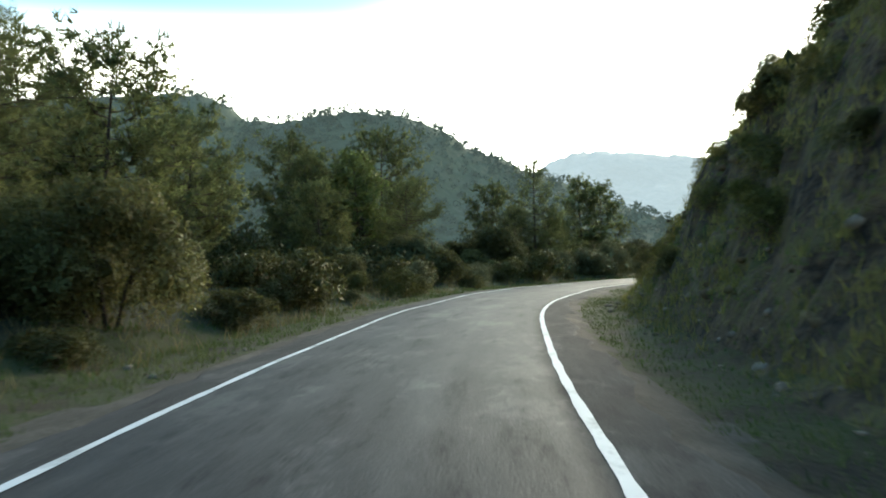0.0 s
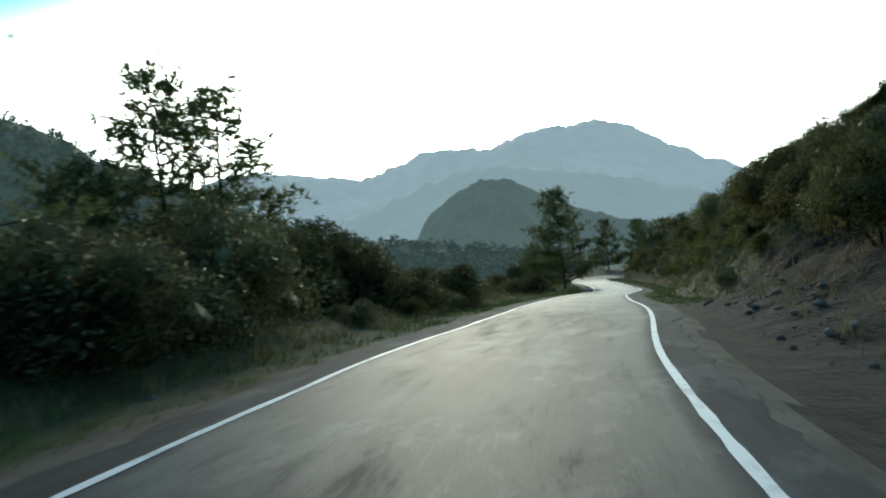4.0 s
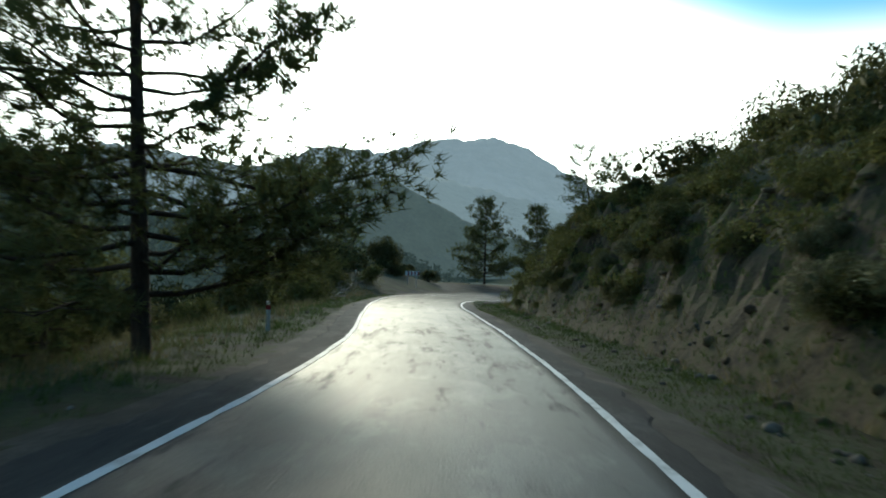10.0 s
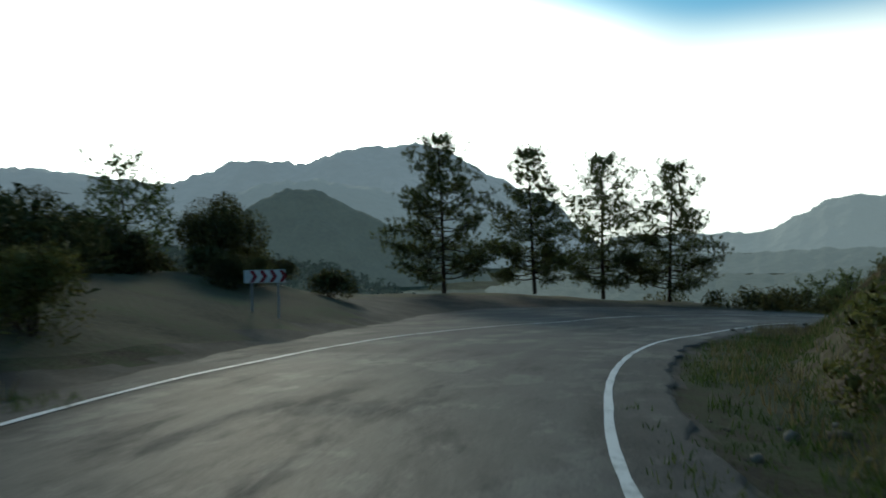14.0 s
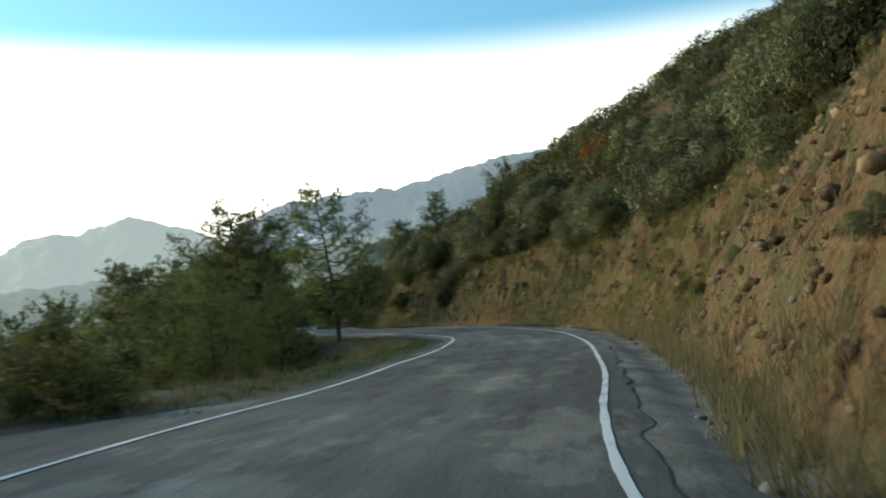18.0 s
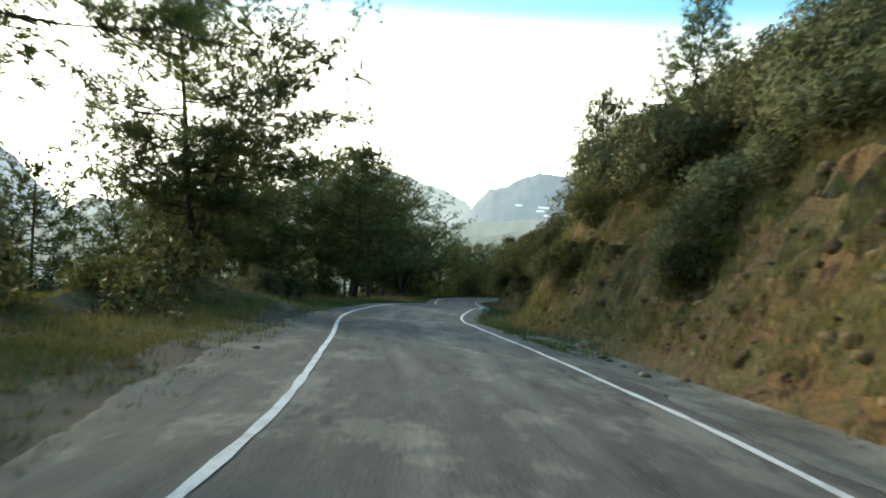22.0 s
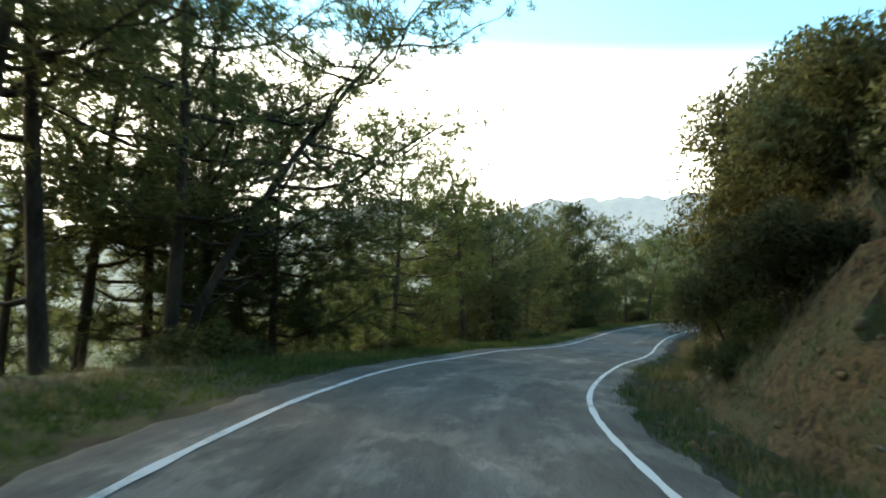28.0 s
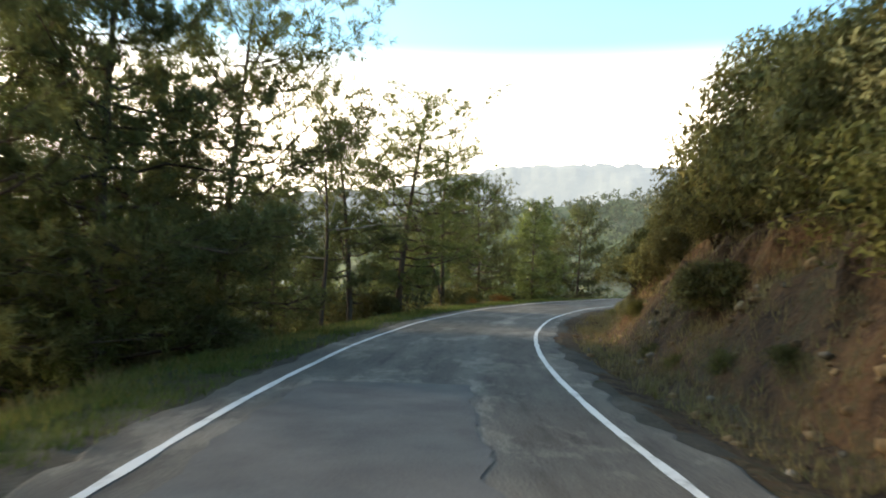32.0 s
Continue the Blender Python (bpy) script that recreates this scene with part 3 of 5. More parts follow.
def build_ground():
    s = np.arange(S_MIN + 1, S_MAX - 1, 0.42)
    right = np.concatenate([[2.0], np.arange(2.5, 4.4, 0.22), np.arange(4.5, 12.5, 0.33), np.arange(13.3, 24, 1.0), np.arange(25, 79, 3.5)])
    left = np.concatenate([[2.0], np.arange(2.4, 5.4, 0.24), [5.6, 6.2, 7, 8, 9, 10, 11.5], np.arange(13, 30, 1.6), np.arange(32, 79, 4)])
    cols = np.concatenate([-left[::-1], [0.0], right])
    lanes = np.repeat(cols[None], len(s), 0)
    c, r = centre(s), across(s)
    pave_l, pave_r = (e[:, None] for e in paved(s))
    z = rise(s[:, None], lanes)
    z = np.where((lanes > -pave_l - 0.2) & (lanes < pave_r + 0.2), np.minimum(z, -0.03), z)
    xyz = np.stack([c[:, 0:1] + r[:, 0:1] * lanes, c[:, 1:2] + r[:, 1:2] * lanes, c[:, 2:3] + z], -1)
    n, k = lanes.shape
    q = np.arange(n * k).reshape(n, k)
    f = np.stack([q[:-1, :-1], q[:-1, 1:], q[1:, 1:], q[1:, :-1]], -1).reshape(-1, 4)
    sm = np.repeat(s[:-1, None], k - 1, 1)
    dm = np.repeat(((cols[1:] + cols[:-1]) / 2)[None], n - 1, 0)
    steep = np.abs(np.diff(z, axis=1))[:-1] / np.diff(cols)[None]
    jag = 0.7 * wave(sm, dm, 3.0, 11)
    idx = np.full(sm.shape, 1)                                              # verge
    idx[(np.abs(dm) < half(sm) + table(sm, (300, 1.0), (345, 0.6)) + 0.5 * jag + 0.35 * grit(sm, dm, 0.8))] = 0                      # gravel
    idx[(dm < 0) & (sm > 186) & (sm < 250) & (dm > -layby(sm) - table(sm, (186, 1), (208, 1.2), (216, 6), (230, 6), (240, 1.5), (250, 0.8)) + jag)] = 0
    idx[(dm < 0) & (sm > 288) & (sm < 313) & (dm > -5.4 + jag)] = 0
    idx[(dm > 0) & (sm > 214) & (sm < 308 + 3 * jag) & (dm < 4.6 + 0.6 * jag)] = 7
    idx[(dm > 4.6) & (steep > 0.55)] = 2                                    # earth bank
    idx[(dm > 4.6) & (steep > 0.55) & (sm > 214) & (sm < 390 + 4 * jag)] = 3
    idx[(idx == 2) & (sm > 390 + 4 * jag)] = 6
    idx[(dm > 2.9 + 0.3 * jag) & (dm < 9) & (idx == 1) & (sm > 401 + 4 * jag)] = 6
    idx[(idx == 2) & (sm < 50)] = 8
    idx[(dm > 3.3 + 0.3 * jag) & (dm < 9 + jag) & (sm > 52 + 3 * jag) & (sm < 80 + 3 * jag)] = 9      # bare dug earth, shadow included in its colour
    idx[(dm > 11 + jag) & (idx < 3)] = 4
    idx[(dm < -6.5 + jag) & (idx != 0)] = 4
    idx[(dm < 0) & (sm > 294) & (sm < 316) & (dm < -7.5 + jag) & (dm > -14)] = 2
    index = idx.reshape(-1).tolist()
    # the rest of the land, in ever larger squares
    g = np.concatenate([-np.geomspace(330, 5200, 16)[::-1], np.arange(-310, 311, 11.0), np.geomspace(330, 5200, 16)])
    gx, gy = np.meshgrid(g + 60, g + 90)
    gz = wide_land(gx, gy)
    gq = np.arange(gx.size).reshape(gx.shape) + n * k
    gf = np.stack([gq[:-1, :-1], gq[:-1, 1:], gq[1:, 1:], gq[1:, :-1]], -1).reshape(-1, 4)
    verts = np.concatenate([xyz.reshape(-1, 3), np.stack([gx, gy, gz], -1).reshape(-1, 3)])
    me = mesh_of("ground", verts, np.concatenate([f, gf]).tolist(), (GRAVEL, VERGE, EARTH, ROCK, FLOOR, FOREST, CLAY, PALE, CRAG, DUG), True, index + [5] * len(gf))
    me.polygons.foreach_set("use_smooth", [i not in (2, 3, 6, 8, 9) for i in index] + [True] * len(gf))
    tagged(new("ground", me), "rough Mediterranean hillside with grassy verges, earth banks and rock cuts", "ground", kind="structure")


build_ground()


# ---------- the road ----------
def build_road():
    s = np.arange(S_MIN + 1.5, S_MAX - 2, 0.3)
    h = half(s)[:, None]
    left, right = (e[:, None] for e in paved(s))
    f = np.linspace(0, 1, 13)[None]
    lanes = -left * (1 - f) + right * f
    lanes = np.concatenate([lanes[:, :1] - 0.05, lanes[:, :1], lanes[:, :1] + 0.04, lanes[:, 1:-1], lanes[:, -1:] - 0.04, lanes[:, -1:], lanes[:, -1:] + 0.05], 1)
    lift = 0.02 * wave(s[:, None], lanes, 3.5, 25) - 0.02 * np.clip(np.abs(lanes) - h, 0, 1)
    lift[:, [0, -1]] -= 0.04                      # the broken edge dips into the shoulder
    road = new("road", strip("road", s, lanes, lift, (ASPHALT,), uv=True))
    tagged(road, "narrow worn grey asphalt road with ragged edges and polished patches", "road", kind="structure")
    for side, name in ((-1, "edge_line"), (1, "edge_line")):
        worn = (0.012 * wave(s, 0 * s, 0.5, 26 + side) + 0.007 * grit(s, 0 * s + side, 0.5))[:, None]
        mid = h + table(s, (384, 0), (400, -0.15), (470, -0.18))[:, None] if side > 0 else -h + table(s, (0, 0.15), (170, 0.15), (190, 0), (250, 0), (268, -0.1), (285, 0.12), (300, 0.15), (318, -0.05), (345, 0), (360, 0.18), (430, 0.18))[:, None]
        lanes = np.concatenate([mid - 0.056 + worn, mid, mid + 0.056 - worn], 1)
        lift = 0.008 + 0.02 * wave(s[:, None], lanes, 3.5, 25)
        ob = new(name, strip(name, s, lanes, lift, (LINE,)))
        tagged(ob, "worn white painted edge line on the asphalt", "road marking", "edge lines", "structure")


build_road()


def mended(name, label, s0, s1, d0, d1, mat):
    """A thin mended skin of asphalt across the lane, with a ragged outline."""
    s = np.arange(s0, s1, 0.2)
    a = d0 + 0.2 * grit(s, 0 * s + 1.7, 0.9)
    b = d1 + 0.2 * grit(s, 0 * s + 5.2, 0.9)
    f = np.linspace(0, 1, 9)[None]
    lanes = a[:, None] * (1 - f) + b[:, None] * f
    tagged(new(name, strip(name, s, lanes, 0.012 + 0.02 * wave(s[:, None], lanes, 3.5, 25), (mat,), uv=True)), label, "road", kind="structure")


mended("asphalt_patch", "dark mended band of asphalt across the road", 116.4, 120.2, -2.1, 2.1, TAR)
mended("asphalt_patch", "slightly darker mended patch in the lane", 401, 408.5, -1.9, 1.9, OLD_TAR)
mended("asphalt_patch", "slightly darker mended strip along the lane", 413.4, 424, -1.8, 0.7, OLD_TAR)
mended("asphalt_chip", "dark broken notch through the painted line", 412.9, 413.3, -2.7, -1.9, TAR)
mended("asphalt_chip", "dark broken notch through the painted line", 410.3, 410.7, -2.9, -2.1, TAR)
mended("asphalt_patch", "slightly darker mended patch in the lane", 331, 335, -0.4, 1.7, OLD_TAR)


# ---------- plants ----------
def tube(path, radii, sides=6):
    """A tapered, bent round stem: vertices and triangles."""
    path = np.asarray(path, float)
    way = np.gradient(path, axis=0)
    way /= np.linalg.norm(way, axis=1)[:, None] + 1e-9
    ref = np.where(np.abs(way[:, 2:3]) > 0.9, [[1.0, 0, 0]], [[0, 0, 1.0]])
    a = np.cross(way, ref)
    a /= np.linalg.norm(a, axis=1)[:, None]
    b = np.cross(way, a)
    th = np.arange(sides) * 2 * np.pi / sides
    v = path[:, None] + (a[:, None] * np.cos(th)[None, :, None] + b[:, None] * np.sin(th)[None, :, None]) * np.asarray(radii, float)[:, None, None]
    n = len(path)
    q = np.arange(n * sides).reshape(n, sides)
    r = np.roll(q, -1, 1)
    t = np.concatenate([np.stack([q[:-1], r[:-1], r[1:]], -1).reshape(-1, 3), np.stack([q[:-1], r[1:], q[1:]], -1).reshape(-1, 3)])
    return v.reshape(-1, 3), t


def joined(pieces):
    vs, ts, base = [], [], 0
    for v, t in pieces:
        vs.append(v)
        ts.append(np.asarray(t) + base)
        base += len(v)
    return np.concatenate(vs), np.concatenate(ts)


def leaves(rng, centres, size, count, spread):
    """Small leaf blades scattered about each centre."""
    c = np.repeat(np.asarray(centres), count, 0)
    c = c + np.clip(rng.normal(size=c.shape), -1.7, 1.7) * spread
    a = rng.normal(size=c.shape)
    a /= np.linalg.norm(a, axis=1)[:, None]
    b = np.cross(a, rng.normal(size=c.shape))
    b /= np.linalg.norm(b, axis=1)[:, None]
    k = size * rng.uniform(0.6, 1.3, (len(c), 1))
    v = np.stack([c - a * k, c + b * k * 0.62 - a * k * 0.2, c + a * k], 1)
    return v.reshape(-1, 3), np.arange(len(c) * 3).reshape(-1, 3)


# ---------- hills and far ranges ----------
def hill(name, label, eye, distance, depth, skyline, mat, jag=0.05, spurs=0.5, step=0.25, crowns=0):
    """A range in the round: a crest some way off with spurs that run down to the valley on both sides."""
    b0, b1 = skyline[0][0], skyline[-1][0]
    n = max(24, int(abs(b1 - b0) / step))
    bear = np.linspace(b0, b1, n)
    xs = np.array([p[0] for p in skyline])
    order = np.argsort(xs)
    elev = np.interp(bear, xs[order], np.array([p[1] for p in skyline])[order])
    for _ in range(2):
        elev[1:-1] = (elev[:-2] + 2 * elev[1:-1] + elev[2:]) / 4
    ends = np.clip(np.minimum(np.arange(n), np.arange(n)[::-1]) / (0.13 * n), 0, 1)
    ends = ends * ends * (3 - 2 * ends)
    k = np.linspace(-1, 1, 31)
    u = np.repeat(bear[:, None], len(k), 1)
    v = np.repeat(k[None], n, 0)
    base = -0.045 * distance - 30
    crest = base + (distance * np.tan(np.radians(elev))[:, None] - base) * ends[:, None]
    fold = spurs * (wave(u * distance / 57, v * depth, depth * 0.30, 31) + 0.5 * wave(u * distance / 57, v * depth, depth * 0.11, 32))
    fall = np.abs(v) ** 1.15
    z = crest + (base - crest) * np.clip(fall + 0.32 * fold * np.abs(v) * (1 - np.abs(v)) * 2, 0, 1.2)
    z += jag * distance * 0.06 * (wave(u * distance / 57, v * depth, distance * 0.012, 33) + 0.6 * wave(u * distance / 57, v * depth, distance * 0.005, 34)) * (1 - 0.5 * np.abs(v))
    rad = distance + v * depth
    xyz = np.stack([eye[0] - np.sin(np.radians(u)) * rad, eye[1] + np.cos(np.radians(u)) * rad, eye[2] + z], -1)
    q = np.arange(n * len(k)).reshape(n, len(k))
    f = np.stack([q[:-1, :-1], q[:-1, 1:], q[1:, 1:], q[1:, :-1]], -1).reshape(-1, 4)
    ob = new(name, mesh_of(name, xyz.reshape(-1, 3), f.tolist(), (mat,), True))
    if crowns:                                   # tree crowns over the near face
        rng = np.random.default_rng(n)
        near = xyz[:, :17].reshape(-1, 3)
        c = near[rng.integers(0, len(near), crowns)] + rng.normal(size=(crowns, 3)) * [4, 4, 0.5]
        r = rng.uniform(2.0, 4.2, (crowns, 1, 1)) * distance / 520
        w = rng.normal(size=(crowns, 16, 3))
        w /= np.linalg.norm(w, axis=2)[..., None]
        w[..., 2] = np.abs(w[..., 2]) * 1.7
        hub = np.repeat(np.repeat(c, 16, 0), 3, 0)
        v, t = leaves(rng, (c[:, None] + w * r * 0.8).reshape(-1, 3), 1.7 * distance / 520, 1, 0.4)
        tagged(new("hill_wood", fast_mesh("hill_wood", v, t, mat, normals=v - hub + [0, 0, 1.5])), "woods on " + label, "wood", kind="stuff")
    return tagged(ob, label, "hill", kind="structure")


# hill surfaces whose bluish emission stands in for the hazy air before them
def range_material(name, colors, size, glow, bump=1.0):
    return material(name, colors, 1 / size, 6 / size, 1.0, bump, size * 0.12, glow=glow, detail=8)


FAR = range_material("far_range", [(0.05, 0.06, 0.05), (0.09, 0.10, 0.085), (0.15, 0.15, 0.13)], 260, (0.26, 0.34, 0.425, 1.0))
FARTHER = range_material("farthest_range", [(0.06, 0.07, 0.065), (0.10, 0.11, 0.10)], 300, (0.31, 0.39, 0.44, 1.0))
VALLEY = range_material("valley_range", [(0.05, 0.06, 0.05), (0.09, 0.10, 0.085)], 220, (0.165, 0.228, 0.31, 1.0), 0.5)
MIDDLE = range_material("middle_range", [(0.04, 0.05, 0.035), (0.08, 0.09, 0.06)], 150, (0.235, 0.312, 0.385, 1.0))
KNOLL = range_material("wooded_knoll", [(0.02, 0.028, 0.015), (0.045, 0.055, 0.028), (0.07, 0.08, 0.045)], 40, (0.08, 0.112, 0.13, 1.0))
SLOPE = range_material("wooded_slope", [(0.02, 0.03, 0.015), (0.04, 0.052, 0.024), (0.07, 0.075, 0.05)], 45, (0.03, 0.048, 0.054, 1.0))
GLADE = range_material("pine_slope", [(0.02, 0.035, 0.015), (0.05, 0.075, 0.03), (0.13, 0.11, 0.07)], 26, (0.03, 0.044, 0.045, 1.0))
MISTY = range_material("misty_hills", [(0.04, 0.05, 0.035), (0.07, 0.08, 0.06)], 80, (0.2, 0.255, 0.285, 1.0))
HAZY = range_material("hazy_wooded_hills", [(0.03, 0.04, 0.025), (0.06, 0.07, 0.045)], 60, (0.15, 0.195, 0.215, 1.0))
BEND, START, TURN, END = (0, 60, -5), (26, -78, 5.3), (9, 130, -9.8), (125, 245, -23)
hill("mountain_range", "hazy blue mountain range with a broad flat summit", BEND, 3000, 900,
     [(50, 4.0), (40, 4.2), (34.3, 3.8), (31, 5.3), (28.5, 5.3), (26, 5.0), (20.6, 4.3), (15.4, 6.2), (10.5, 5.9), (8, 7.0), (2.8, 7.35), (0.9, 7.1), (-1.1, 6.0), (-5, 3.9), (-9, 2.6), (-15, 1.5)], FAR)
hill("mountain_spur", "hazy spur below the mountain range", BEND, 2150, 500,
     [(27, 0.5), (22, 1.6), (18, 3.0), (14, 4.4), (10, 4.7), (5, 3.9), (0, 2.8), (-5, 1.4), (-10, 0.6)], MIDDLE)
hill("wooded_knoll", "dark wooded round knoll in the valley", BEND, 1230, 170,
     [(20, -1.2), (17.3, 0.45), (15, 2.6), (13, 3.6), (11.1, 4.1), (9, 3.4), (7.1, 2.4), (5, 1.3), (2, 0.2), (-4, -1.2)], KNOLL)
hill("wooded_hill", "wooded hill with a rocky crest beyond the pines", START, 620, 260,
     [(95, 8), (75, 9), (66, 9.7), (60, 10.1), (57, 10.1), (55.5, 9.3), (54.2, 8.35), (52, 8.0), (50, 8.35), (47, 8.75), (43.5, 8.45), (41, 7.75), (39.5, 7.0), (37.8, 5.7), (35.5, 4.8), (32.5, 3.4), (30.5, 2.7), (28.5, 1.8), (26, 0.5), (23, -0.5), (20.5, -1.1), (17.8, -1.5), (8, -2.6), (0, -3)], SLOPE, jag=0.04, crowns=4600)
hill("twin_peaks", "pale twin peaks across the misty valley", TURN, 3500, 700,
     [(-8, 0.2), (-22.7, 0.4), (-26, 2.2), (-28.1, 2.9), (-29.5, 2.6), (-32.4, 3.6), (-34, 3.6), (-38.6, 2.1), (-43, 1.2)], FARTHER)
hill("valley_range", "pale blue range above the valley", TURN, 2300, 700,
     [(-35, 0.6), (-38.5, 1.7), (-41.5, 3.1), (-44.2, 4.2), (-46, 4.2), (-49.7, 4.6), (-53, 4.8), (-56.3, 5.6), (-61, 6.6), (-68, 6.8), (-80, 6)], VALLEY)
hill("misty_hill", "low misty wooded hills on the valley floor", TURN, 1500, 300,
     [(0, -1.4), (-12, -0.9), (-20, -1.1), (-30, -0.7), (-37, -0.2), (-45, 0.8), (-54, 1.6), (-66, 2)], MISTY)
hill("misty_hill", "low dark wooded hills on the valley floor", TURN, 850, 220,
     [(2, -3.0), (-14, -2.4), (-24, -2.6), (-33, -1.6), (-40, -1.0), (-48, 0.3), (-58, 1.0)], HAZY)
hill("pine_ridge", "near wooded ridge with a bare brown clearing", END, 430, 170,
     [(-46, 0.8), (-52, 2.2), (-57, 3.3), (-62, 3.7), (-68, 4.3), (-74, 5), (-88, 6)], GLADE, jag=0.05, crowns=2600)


def pine(name, seed, height, crown_from, reach, shape, limbs, pads, per_pad, needles, mat, label, lean=0.04, tuft=0.3, width=0.02, forks=1):
    """A pine: bent trunk with whorled limbs; each limb carries side twigs, and each twig bundles of needles towards its end."""
    rng = np.random.default_rng(seed)
    wood, spots, ways, hubs = [], [], [], []
    stems = []
    for k in range(forks):
        off = rng.normal(size=2) * lean * height * (1 if k == 0 else 3)
        t = np.linspace(0, 1, 9)
        bend = np.stack([off[0] * t ** 1.6 + 0.05 * height * lean * np.sin(t * 7 + seed), off[1] * t ** 1.6 + 0.06 * height * lean * np.sin(t * 5 + k), t * height * (1 - 0.13 * k)], -1)
        stems.append(bend)
        r0 = 0.0145 * height * (1 if k == 0 else 0.7)
        wood.append(tube(bend, r0 * (1 - 0.92 * t) + 0.012, 7))
    ring = np.linspace(0, 1, 5)
    for i in range(limbs):
        stem = stems[i % forks]
        f = crown_from + (1 - crown_from) * ((i + rng.uniform(0, 0.9)) / limbs) ** 1.12
        bare = rng.random() < 0.07 and crown_from > 0.2
        if bare:
            f = rng.uniform(0.15, crown_from)
        f = min(f, 0.985)
        base = np.array([np.interp(f, np.linspace(0, 1, len(stem)), stem[:, j]) for j in range(3)])
        g = max(0.0, (f - crown_from) / (1 - crown_from))
        if shape == "cone":
            span = reach * (1.04 - g) ** 0.85 * min(1, 0.5 + 2.2 * g) + 0.25
        elif shape == "dome":
            span = reach * math.sqrt(max(0.04, 1 - (g * 1.02) ** 2.4)) * (0.6 + 0.55 * min(1, g * 2.5))
        else:
            span = reach * (0.55 + 0.6 * rng.random()) * (1 - 0.75 * g ** 2.2)
        span *= rng.uniform(0.55, 1.15) * (0.5 if bare else 1)
        th = i * 2.399 + rng.uniform(-0.5, 0.5)
        out = np.array([math.cos(th), math.sin(th), 0])
        side = np.array([-out[1], out[0], 0])
        tip_up = (rng.uniform(-0.12, 0.5) + 0.75 * g * g) * span
        droop = -0.08 * span * np.sin(ring * math.pi)
        path = base + out * (span * ring)[:, None] + np.array([0, 0, 1]) * (tip_up * ring ** 1.5 + droop)[:, None] + rng.normal(size=(5, 3)) * 0.065 * span * ring[:, None]
        wood.append(tube(path, (0.0042 * height * (1 - 0.65 * g) + 0.006) * (1 - 0.85 * ring) + 0.005, 4))
        if bare:
            continue
        twigs = max(3, int(pads * (0.24 + 1.0 * span / reach)))
        for p in range(twigs):
            u = 1.0 if p == 0 else rng.uniform(0.28, 0.98)
            c = np.array([np.interp(u, ring, path[:, j]) for j in range(3)])
            far_out = (1 if p % 2 else -1) * rng.uniform(0.35, 1.0)
            way = out * rng.uniform(0.45, 1.0) + side * (0.2 * far_out if p == 0 else far_out) + [0, 0, rng.uniform(-0.3, 0.55) + 0.35 * g]
            way /= np.linalg.norm(way)
            long = (0.28 + 0.30 * span * (1.2 - 0.6 * u)) * rng.uniform(0.6, 1.3)
            end = c + way * long
            wood.append(tube(np.stack([c, (c + end) / 2 + [0, 0, -0.02 * long], end]), [0.014, 0.010, 0.005], 3))
            n = per_pad
            v = np.linspace(0.3, 1.0, n)[:, None]
            spots.append(c + (end - c) * v + rng.normal(size=(n, 3)) * 0.17 * np.array([1, 1, 0.9]) * (1 + 0.4 * long))
            ways.append(np.repeat((way + [0, 0, 0.25])[None], n, 0))
            hubs.append(np.repeat(((c + end) / 2 - [0, 0, 0.1])[None], n, 0))
    lead = stems[0][-1] + np.linspace(-0.6, 0.1, 9)[:, None] * np.array([0, 0, 1]) + rng.normal(size=(9, 3)) * 0.09
    spots.append(lead)
    ways.append(np.repeat(np.array([[0, 0, 1.0]]), 9, 0))
    hubs.append(np.repeat(stems[0][-1][None] - [0, 0, 0.4], 9, 0))
    tree = thing(name, label, "tree")
    v, t = joined(wood)
    trunk = new("trunk", fast_mesh("trunk", v, t, BARK, True))
    spots, ways, hubs = np.concatenate(spots), np.concatenate(ways), np.concatenate(hubs)
    c = np.repeat(spots, needles, 0) + rng.normal(size=(len(spots) * needles, 3)) * 0.05
    w = np.repeat(ways, needles, 0) * 0.75 + rng.normal(size=c.shape) * 0.75
    w /= np.linalg.norm(w, axis=1)[:, None]
    edge = np.cross(w, rng.normal(size=w.shape))
    edge /= np.linalg.norm(edge, axis=1)[:, None]
    tip = c + w * tuft * rng.uniform(0.55, 1.15, (len(c), 1))
    v = np.stack([c - edge * width, c + edge * width, tip], 1).reshape(-1, 3)
    t = np.arange(len(c) * 3).reshape(-1, 3)
    hearts = np.repeat(np.repeat(hubs, needles, 0), 3, 0)
    soft = (v - hearts) / 0.5 + np.stack([v[:, 0], v[:, 1], 0 * v[:, 2]], -1) / (reach * 0.8) + [0, 0, 0.6] + rng.normal(size=v.shape) * 0.3
    crown = new("crown", fast_mesh("crown", v, t, mat, normals=soft))
    trunk.parent = crown.parent = tree
    return tree


def ball(rounds):
    """Vertices and triangles of a unit icosphere."""
    bm = bmesh.new()
    bmesh.ops.create_icosphere(bm, subdivisions=rounds, radius=1)
    v = np.array([p.co for p in bm.verts])
    t = np.array([[p.index for p in f.verts] for f in bm.faces])
    bm.free()
    return v, t


BALLS = {1: ball(1)}


